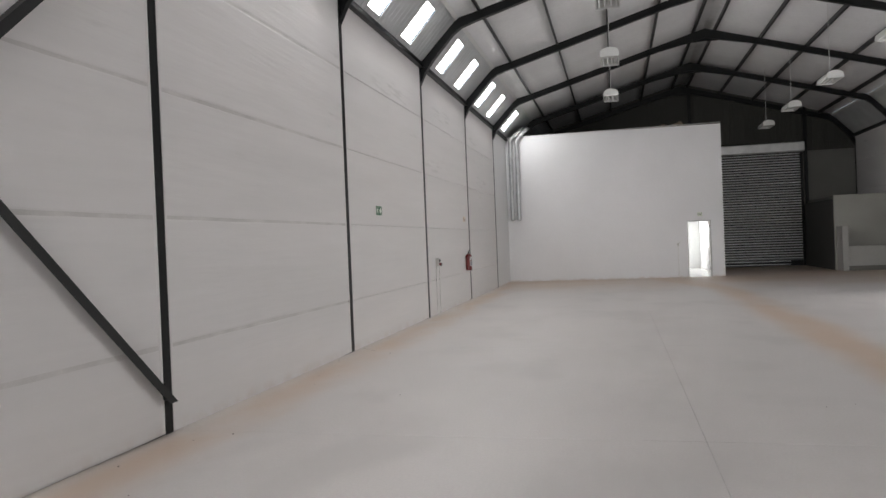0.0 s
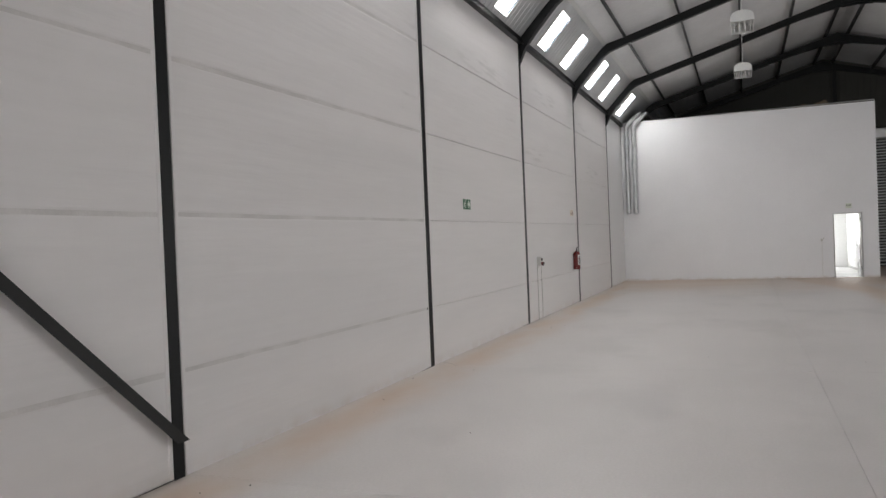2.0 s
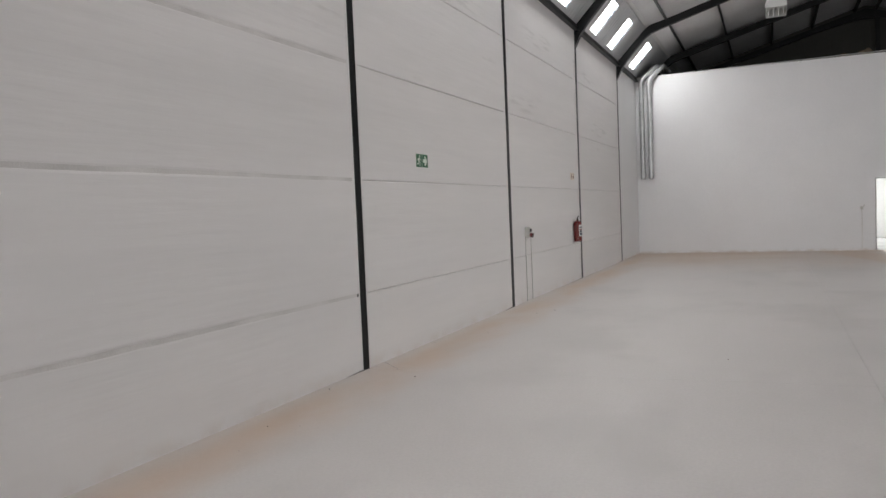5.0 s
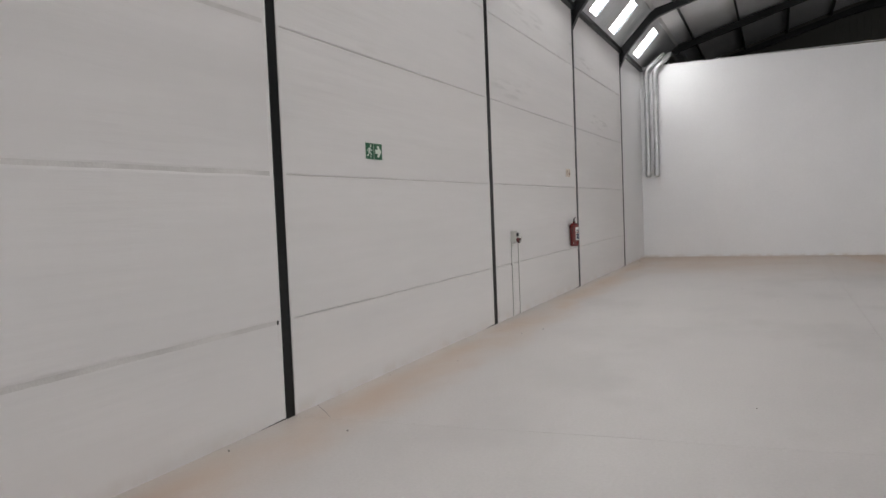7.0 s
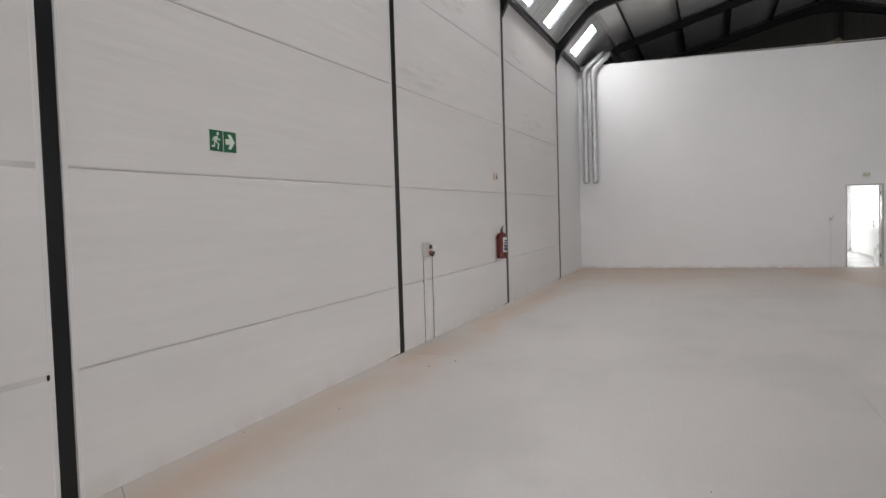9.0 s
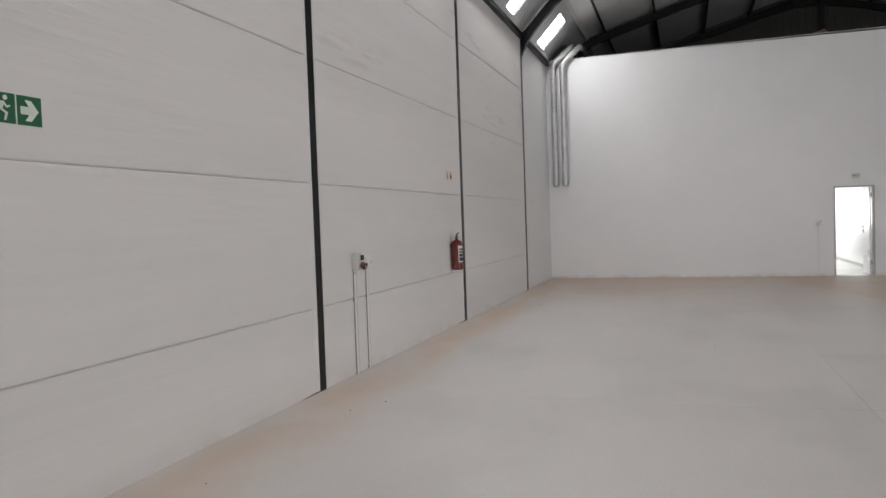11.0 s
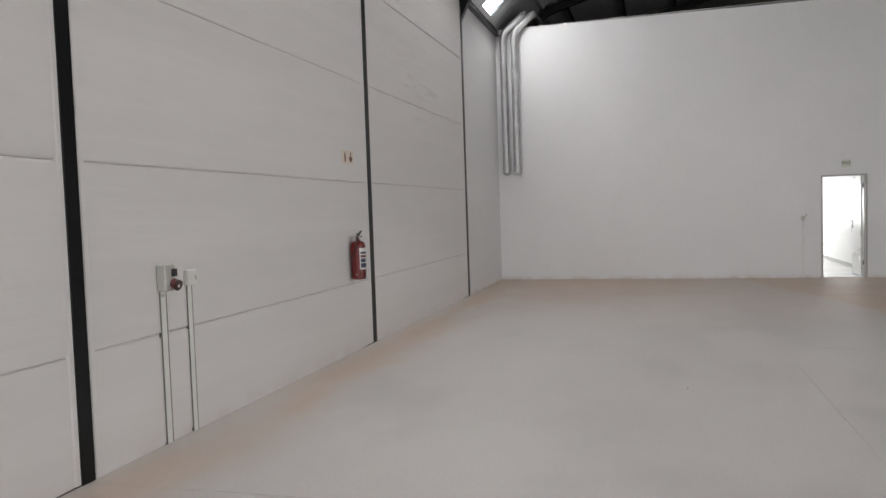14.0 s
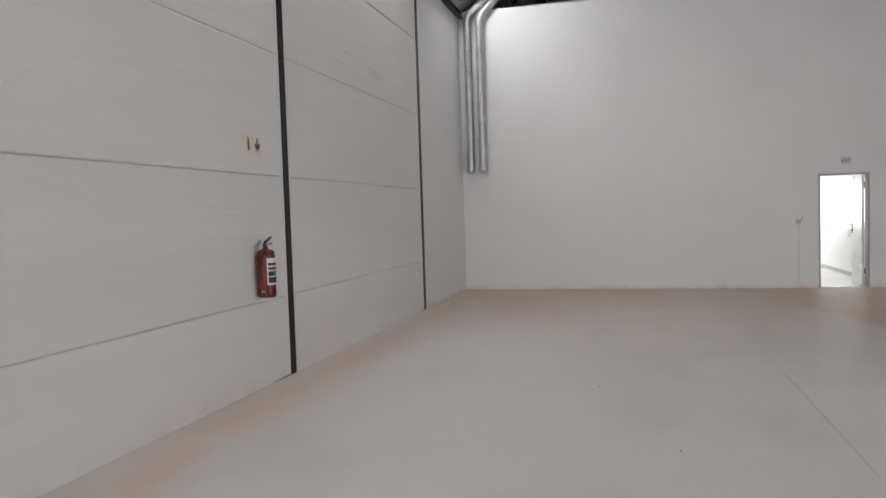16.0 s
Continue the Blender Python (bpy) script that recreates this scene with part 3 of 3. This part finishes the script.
structure(part("passage_lining", block(8.03, 8.048, END + 0.153, BACK - 0.01, 0, 2.7), office_white), "white gloss-painted passage lining", "wall")
structure(part("baseboard", block(8.015, 8.03, END + 0.2, BACK - 0.02, 0, 0.09, 0.003), frame_grey), "grey skirting along the passage wall", "baseboard")
bm = bmesh.new()
for x0, x1, z0, z1 in ((5.551, 6.1, 0, 2.698), (6.1, 7.1, 0, 1.0), (6.1, 7.1, 2.1, 2.698), (7.1, 8.028, 0, 2.698)):
    block(x0, x1, BACK - 0.008, BACK - 0.001, z0, z1, 0, bm)
structure(part("passage_end", bm, passage_paint), "white matt-painted passage end wall", "wall")
structure(part("passage_pier", block(7.60, 7.68, BACK - 0.06, BACK - 0.009, 0.007, 2.698, 0.004), passage_paint), "narrow white pilaster at the passage end", "wall")
structure(part("passage_floor", block(5.56, 8.01, END + 0.10, BACK - 0.02, 0.0, 0.006), tile_white), "white glazed passage floor", "floor")
# window out of view, added with its lamp to brighten the passage
win = structure(empty("window_1"), "unseen window added at the end of the passage to light it", "window")
for a in ((6.1, 6.14, 1.0, 2.1), (7.06, 7.1, 1.0, 2.1), (6.14, 7.06, 1.0, 1.04), (6.14, 7.06, 2.06, 2.1)):
    part("window_frame", block(a[0], a[1], BACK + 0.05, BACK + 0.1, a[2], a[3], 0.003), frame_grey, win)
area_lamp("passage_fill_light", 0.9, 1.0, PASSAGE_FILL_WATTS, (6.6, BACK - 0.012, 1.55), (6.9, 20, 1.3), (1, 1, 1))

door = structure(empty("door_1", DX1, END, 0), "white flush door standing open into the passage", "door")
bm = bmesh.new()
for x0, x1, z0, z1 in ((DX0 - 0.034, DX0, 0, DZ), (DX1, DX1 + 0.034, 0, DZ), (DX0 - 0.034, DX1 + 0.034, DZ, DZ + 0.034)):
    block(x0 - DX1, x1 - DX1, -0.012, 0.165, z0, z1, 0.004, bm)
part("door_frame", bm, frame_grey, door, "grey pressed-steel door frame")
leaf = part("leaf", block(-0.045, -0.004, 0.185, 0.89, 0.016, DZ - 0.01, 0.003), door_white, door, "white flush leaf")
bm = block(-0.052, -0.045, 0.80, 0.84, 1.0, 1.20, 0.003)
tube([(-0.05, 0.82, 1.16), (-0.095, 0.82, 1.16), (-0.10, 0.81, 1.16), (-0.10, 0.70, 1.16)], 0.009, 8, bm)
tube([(-0.05, 0.82, 1.05), (-0.07, 0.82, 1.05)], 0.012, 8, bm)
part("door_handle", bm, steel, leaf, "dark lever handle with key plate", True)
for z in (0.30, 1.92):
    part("hinge", tube([(-0.005, 0.165, z - 0.05), (-0.005, 0.165, z + 0.05)], 0.011, 8), steel, door)

# exit sign above the door
sign = empty("exit_sign", 7.345, END, 2.385)
part("plate", block(-0.085, 0.085, -0.006, -0.001, -0.075, 0.075, 0.001), sign_pale, sign)
words("EXIT", 0.084, pose(0, -0.0075, 0.004, 90, 0, 0), dark_green, sign)
tagged(sign, "small white sign with green lettering above the door", "sign")

# push-button box with its conduit beside the door
sw = empty("door_switch", 6.52, END, 1.27)
part("box", block(-0.04, 0.03, -0.045, -0.001, -0.045, 0.045, 0.006), plastic_grey, sw)
# grey strip past the conduit's edges paints its shade on the wall
part("conduit_shade_strip", block(-0.013, 0.013, -0.004, -0.001, -1.268, -0.045), frame_grey, sw)
part("lever", tube([(0.03, -0.03, 0.03), (0.06, -0.06, 0.06), (0.06, -0.06, 0.10)], 0.012, 8), plastic_grey, sw, smooth=True)
part("conduit", block(-0.009, 0.009, -0.012, -0.004, -1.268, -0.045, 0.002), plastic_white, sw, "thin white conduit down to the floor")
tagged(sw, "white push-button box with conduit beside the door", "switch")

# ---- galvanised vent pipes in the corner ----
def vent_pipe(x, top_x, top_z):
    p = empty("vent_pipe", x, END - 0.14, 0)
    path = [(0, 0, 2.62), (0, 0, 5.60), (0.012, 0, 5.66), (0.03, 0.005, 5.71), (0.065, 0.01, 5.76), (top_x - x - 0.05, 0.05, top_z - 0.05), (top_x - x, 0.10, top_z), (top_x - x + 0.03, 0.30, top_z + 0.01), (top_x - x + 0.03, 3.0, top_z - 0.02), (top_x - x + 0.03, 3.08, top_z - 0.10), (top_x - x + 0.03, 3.1, 5.56)]
    part("pipe", tube(path, 0.080, 20), silver, p, smooth=True)
    rs = [0.088, 0.088, 0.08, 0.06, 0.03, 0.004]
    part("end_cap", tube([(0, 0, 2.66), (0, 0, 2.52), (0, 0, 2.49), (0, 0, 2.467), (0, 0, 2.455), (0, 0, 2.452)], rs, 20), silver, p, "rounded pipe end cap", True)
    for z in (5.50, 3.9):
        part("clamp", tube([(0, 0, z), (0, 0, z + 0.035)], 0.088, 20), silver, p, smooth=True)
    part("bracket", block(-0.02, 0.02, 0.06, 0.139, 3.9, 3.935), silver, p)
    part("bracket", block(-0.02, 0.02, 0.06, 0.139, 5.50, 5.535), silver, p)
    if x < 0.3:
        for k in range(9):
            part("rivet", block(-0.03, -0.014, -0.086, -0.070, 4.55 + k * 0.105, 4.568 + k * 0.105, 0.003), steel, p)
    return tagged(p, "shiny galvanised vent pipe bent over the partition", "pipe", "vent pipes")


vent_pipe(0.21, 0.70, 6.12)
vent_pipe(0.465, 0.90, 6.10)

# ---- hanging trough lamps, unlit ----
def trough_lamp(x, y, z):
    t = empty("hanging_lamp", x, y, z)
    L = 0.50
    arc = [(0.20 * math.cos(a), 0.03 + 0.11 * math.sin(a)) for a in [math.pi * k / 8 for k in range(9)]]
    out = [(0.215, -0.07)] + [(u * 1.04, v) for u, v in arc] + [(-0.215, -0.07)]
    inn = [(-0.20, -0.07)] + [(u * 0.98, v - 0.014) for u, v in reversed(arc)] + [(0.20, -0.07)]
    part("shade", prism(out + inn, "y", -L, L), lamp_enamel, t, "white enamel trough shade")
    for s in (-1, 1):
        part("end_plate", prism(out, "y", s * L - 0.006, s * L + 0.006), lamp_enamel, t)
    for u in (-0.15, -0.05, 0.05, 0.15):
        part("tube", tube([(u, -L + 0.03, -0.03), (u, L - 0.03, -0.03)], 0.013, 8), tube_glass, t, "unlit fluorescent tube")
    roof_z = roof_height(x)
    part("rod", tube([(0, 0, 0.13), (0, 0, roof_z - z)], 0.007, 6), lamp_enamel, t)
    return t


lamp_a = tagged(trough_lamp(4.22, 16.1, 5.82), "unlit white trough lamp hanging on a thin rod", "lamp", "hanging lamps")
for y in (11.30, 6.75, 2.4, -1.3, -5.6, -9.9, -14.2, -18.5, -22.8):
    copy_thing(lamp_a, pose(4.22, y, 5.82))
lamp_b = tagged(trough_lamp(10.1, 24.7, 5.78), "unlit white trough lamp hanging on a thin rod", "lamp", "hanging lamps")
for y in (20.5, 15.95, 11.2, 7.0, 3.0, -1.0, -5.3, -9.6, -14.0, -18.4, -22.8):
    copy_thing(lamp_b, pose(10.1, y, 5.78))

# ---- walled booth in the far corner ----
booth = empty("corner_booth", 12.55, 25.2, 0)
part("front_wall", block(0, 2.19, 0, 0.12, 0, 2.94, 0.006), booth_plaster, booth, "pale grey plastered front")
# side faces away from the light; its shade is painted in
part("side_wall", block(0, 0.12, 0.121, 4.55, 0, 2.80, 0.006), booth_side, booth, "side wall darkened in colour for its shade")
part("roof", block(0.121, 2.19, 0.121, 4.55, 2.8, 2.93), grey_plaster, booth)
part("wing_wall", block(0.06, 0.26, -0.75, -0.001, 0, 1.70, 0.006), off_white, booth, "low off-white wing wall")
part("low_wall", block(0.261, 2.19, -0.55, -0.40, 0, 0.93, 0.006), off_white, booth, "low off-white front wall")
part("plinth", block(0.261, 2.19, -0.62, -0.551, 0, 0.18, 0.006), grey_plaster, booth)
tagged(booth, "grey plastered booth with low off-white front walls", "booth")

# ---- wall signs ----
def slab_yz(y0, y1, z0, z1, x0, x1, bm=None, bevel=0.0):
    return block(x0, x1, y0, y1, z0, z1, bevel, bm)


def polygon_yz(points, x0, x1, bm=None):
    return prism(points, "x", x0, x1, bm)


def exit_arrow_sign():
    s = empty("escape_sign", 0.002, 6.615, 2.338)
    part("backing", slab_yz(-0.171, 0.171, -0.087, 0.087, -0.001, 0.002), glow_white, s, "pale rim of the sign")
    for c in (-0.086, 0.086):
        part("plate", slab_yz(c - 0.08, c + 0.08, -0.082, 0.082, 0.0021, 0.005, bevel=0.001), green, s, "green plate")
    bm = bmesh.new()
    c = -0.086
    tube([(0.005, c + 0.018, 0.055), (0.0068, c + 0.018, 0.055)], 0.014, 12, bm)
    for pts in ([(0.012, 0.036), (-0.018, 0.034), (-0.030, -0.010), (-0.002, -0.012)],
                [(-0.016, 0.034), (-0.044, 0.018), (-0.050, -0.004), (-0.041, -0.006), (-0.034, 0.012), (-0.014, 0.020)],
                [(0.010, 0.036), (0.028, 0.012), (0.046, 0.020), (0.048, 0.011), (0.026, 0.000), (0.004, 0.020)],
                [(-0.030, -0.008), (-0.034, -0.036), (-0.062, -0.040), (-0.062, -0.052), (-0.026, -0.050), (-0.016, -0.012)],
                [(-0.018, -0.010), (0.016, -0.030), (0.006, -0.066), (0.018, -0.068), (0.032, -0.024), (-0.002, -0.006)]):
        polygon_yz([(c + u, v) for u, v in pts], 0.005, 0.0066, bm)
    part("running_shape", bm, glow_white, s, "white running shape")
    c = 0.086
    bm = polygon_yz([(c + u, v) for u, v in ((-0.06, 0.022), (-0.005, 0.022), (-0.030, 0.058), (0.010, 0.058), (0.058, 0.0), (0.010, -0.058), (-0.030, -0.058), (-0.005, -0.022), (-0.06, -0.022))], 0.005, 0.0066)
    part("arrow", bm, glow_white, s, "white arrow")
    return tagged(s, "green escape sign with white arrow on the wall", "sign")


exit_arrow_sign()


def extinguisher_sign():
    s = empty("extinguisher_sign", 0.002, 14.335, 2.345)
    for c in (-0.083, 0.083):
        part("plate", slab_yz(c - 0.078, c + 0.078, -0.078, 0.078, 0, 0.005, bevel=0.001), cream, s, "cream plate")
    c = -0.083
    bm = slab_yz(c - 0.016, c + 0.016, -0.058, 0.034, 0.005, 0.0064)
    polygon_yz([(c - 0.010, 0.036), (c + 0.010, 0.036), (c + 0.006, 0.058), (c - 0.022, 0.060), (c - 0.022, 0.052), (c - 0.008, 0.050)], 0.005, 0.0064, bm)
    part("extinguisher_print", bm, rust_red, s, "red extinguisher print")
    c = 0.083
    bm = polygon_yz([(c + u, v) for u, v in ((-0.011, 0.060), (0.011, 0.060), (0.011, -0.004), (0.046, 0.014), (0.046, -0.018), (0.0, -0.064), (-0.046, -0.018), (-0.046, 0.014), (-0.011, -0.004))], 0.005, 0.0064)
    part("arrow", bm, rust_red, s, "red downward arrow")
    return tagged(s, "cream sign with red downward arrow above the extinguisher", "sign")


extinguisher_sign()

# ---- fire extinguisher ----
def fire_extinguisher(x, y, z):
    e = empty("fire_extinguisher", x, y, z)
    r = 0.087
    prof = [(0.0, r - 0.012), (0.012, r), (0.40, r), (0.425, r * 0.95), (0.445, r * 0.8), (0.458, r * 0.5), (0.464, 0.026), (0.485, 0.024)]
    part("cylinder", tube([(0, 0, h) for h, _ in prof], [q for _, q in prof], 28), red, e, smooth=True)
    bm = block(-0.018, 0.018, -0.02, 0.02, 0.483, 0.515, 0.004)
    part("valve", bm, black, e)
    part("squeeze_lever", prism([(-0.01, 0.52), (0.03, 0.525), (0.115, 0.566), (0.112, 0.577), (0.02, 0.545), (-0.012, 0.54)], "x", -0.010, 0.010), black, e)
    part("carry_handle", prism([(0.0, 0.505), (0.03, 0.508), (0.125, 0.498), (0.125, 0.508), (0.03, 0.520), (0.0, 0.518)], "x", -0.010, 0.010), black, e)
    hose = [(0.012, -0.018, 0.502), (0.02, -0.045, 0.512), (0.028, -0.075, 0.500), (0.03, -0.093, 0.465), (0.02, -0.098, 0.42), (0.0, -0.097, 0.36), (-0.02, -0.093, 0.30), (-0.03, -0.088, 0.24)]
    part("hose", tube(hose, 0.007, 8), hose_brown, e, "thin brown rubber hose", True)
    part("gauge", tube([(0.018, 0.0, 0.498), (0.032, 0.0, 0.498)], 0.016, 12), silver, e, smooth=True)

    def wrap(a0, a1, z0, z1, rr):
        bm = bmesh.new()
        ring = [[bm.verts.new((q * math.cos(a), q * math.sin(a), zz)) for zz in (z0, z1)] for q in (rr, rr + 0.0012) for a in [radians(a0 + (a1 - a0) * k / 10) for k in range(11)]]
        for base in (0, 11):
            for k in range(10):
                i, j = ring[base + k], ring[base + k + 1]
                bm.faces.new((i[0], j[0], j[1], i[1]))
        for k in range(10):
            for h in (0, 1):
                bm.faces.new((ring[k][h], ring[k + 1][h], ring[12 + k][h], ring[11 + k][h]))
        for k in (0, 10):
            bm.faces.new((ring[k][0], ring[k][1], ring[11 + k][1], ring[11 + k][0]))
        return bm
    label = part("label", wrap(-58, 62, 0.12, 0.375, r + 0.0006), paper, e, "white instruction label")
    for z0, z1, a0, a1, mat in ((0.305, 0.330, -50, 54, navy), (0.262, 0.290, -50, 54, maroon), (0.205, 0.250, -50, -4, navy), (0.205, 0.250, 4, 54, navy), (0.140, 0.195, -50, 54, navy)):
        part("print_bar", wrap(a0, a1, z0, z1, r + 0.0022), mat, label)
    part("test_tag", tube([(0.005, -0.080, 0.06), (0.0055, -0.086, 0.06)], 0.013, 12), paper, e, "round white sticker")
    part("wall_hook", block(-x + 0.001, -0.07, -0.012, 0.012, 0.34, 0.40, 0.003), steel, e)
    return tagged(e, "red fire extinguisher with white label hung on the wall", "extinguisher")


fire_extinguisher(0.095, 14.33, 0.885)

# ---- isolator and socket with trunking ----
iso = empty("power_isolator", 0.002, 10.815, 1.23)
part("box", slab_yz(-0.055, 0.065, -0.088, 0.108, 0, 0.075, bevel=0.010), plastic_grey, iso, "light grey box")
part("toggle", block(0.074, 0.104, 0.018, 0.052, 0.018, 0.075, 0.004), black, iso, "black switch")
part("socket", tube([(0.074, 0.034, -0.030), (0.112, 0.034, -0.046)], 0.036, 16), maroon, iso, "dull red round outlet", True)
part("socket_cap", tube([(0.112, 0.034, -0.046), (0.126, 0.034, -0.052), (0.131, 0.034, -0.054)], [0.041, 0.041, 0.034], 16), hose_brown, iso, "dark brown outlet lid", True)
part("lid_catch", block(0.127, 0.137, 0.014, 0.026, -0.062, -0.030, 0.003), plastic_white, iso, "pale lid catch")
part("trunking", slab_yz(-0.026, 0.026, -1.229, -0.085, 0.003, 0.010, bevel=0.002), plastic_white, iso, "white trunking to the floor")
# dark strip past the edges paints the trunking's shadow gap and dirt
part("trunking_shade_strip", slab_yz(-0.036, 0.046, -1.229, -0.085, 0, 0.003), trunk_shade, iso)
tagged(iso, "grey industrial isolator socket with trunking on the wall", "socket")
sock = empty("wall_socket", 0.002, 11.135, 1.20)
part("box", slab_yz(-0.055, 0.065, -0.05, 0.075, 0, 0.038, bevel=0.007), plastic_white, sock, "white box")
part("face_plate", slab_yz(-0.049, 0.059, -0.044, 0.069, 0.038, 0.044, bevel=0.003), plastic_white, sock)
part("rocker", slab_yz(0.025, 0.045, -0.005, 0.03, 0.044, 0.049, bevel=0.002), plastic_grey, sock)
part("trunking", slab_yz(-0.023, 0.023, -1.199, -0.05, 0.003, 0.010, bevel=0.002), plastic_white, sock, "white trunking to the floor")
# same painted shadow gap beside the second trunking
part("trunking_shade_strip", slab_yz(-0.031, 0.041, -1.199, -0.05, 0, 0.003), trunk_shade, sock)
part("clip", slab_yz(-0.030, 0.030, -0.132, -0.108, 0.0031, 0.013, bevel=0.002), plastic_grey, iso)
for holder, ends in ((iso, ((-0.047, -0.41, 0.022), (0.040, -1.218, 0.011), (-0.043, -1.222, 0.008))), (sock, ((-0.040, -0.375, 0.014), (-0.036, -1.180, 0.016)))):
    for yy, zz, r in ends:
        bm = bmesh.new()
        bmesh.ops.create_icosphere(bm, subdivisions=2, radius=1)
        for v in bm.verts:
            k = 1 + 0.4 * noise.noise(v.co * 1.9 + Vector((zz, yy, 0)))
            v.co = Vector((v.co.x * 0.003 + 0.0005, yy + v.co.y * 0.009 * k, zz + v.co.z * r * k))
        part("grime_spot", bm, joint_dark, holder, "dark grime beside the trunking")
tagged(sock, "white double socket with trunking on the wall", "socket")

# ---- leftovers on top of the partition ----
def crumpled(x, y, z, sx, sy, sz, seed):
    bm = bmesh.new()
    bmesh.ops.create_icosphere(bm, subdivisions=3, radius=0.5)
    for v in bm.verts:
        k = 1 + 0.5 * noise.noise(v.co * 2.3 + Vector((seed, 0, 0)))
        v.co = Vector((v.co.x * sx * k, v.co.y * sy * k, max(v.co.z, -0.3) * sz * k))
    low = min(v.co.z for v in bm.verts)
    for v in bm.verts:
        v.co += Vector((x, y, z - low))
    return tagged(part("packing_paper", bm, card), "crumpled brown packing paper on top of the rooms", "paper", "packing paper")


crumpled(6.75, 23.75, 5.551, 0.5, 0.4, 0.56, 3)
crumpled(6.15, 23.8, 5.551, 0.4, 0.35, 0.46, 8)

# ---- crumbs on the floor ----
bm = bmesh.new()
for k in range(36):
    x, y = random.uniform(0.1, 6.5), random.uniform(-2, 22)
    if k % 3:
        x = random.uniform(0.05, 0.9)
    r = random.uniform(0.003, 0.009)
    own = bmesh.new()
    bmesh.ops.create_icosphere(own, subdivisions=1, radius=r)
    for v in own.verts:
        v.co = Vector((v.co.x * random.uniform(0.7, 1.5) + x, v.co.y + y, max(v.co.z, -r * 0.5) + r * 0.5))
    join(bm, own)
tagged(part("floor_crumbs", bm, cut_dark), "small dark crumbs of mortar on the floor", "debris", kind="stuff")
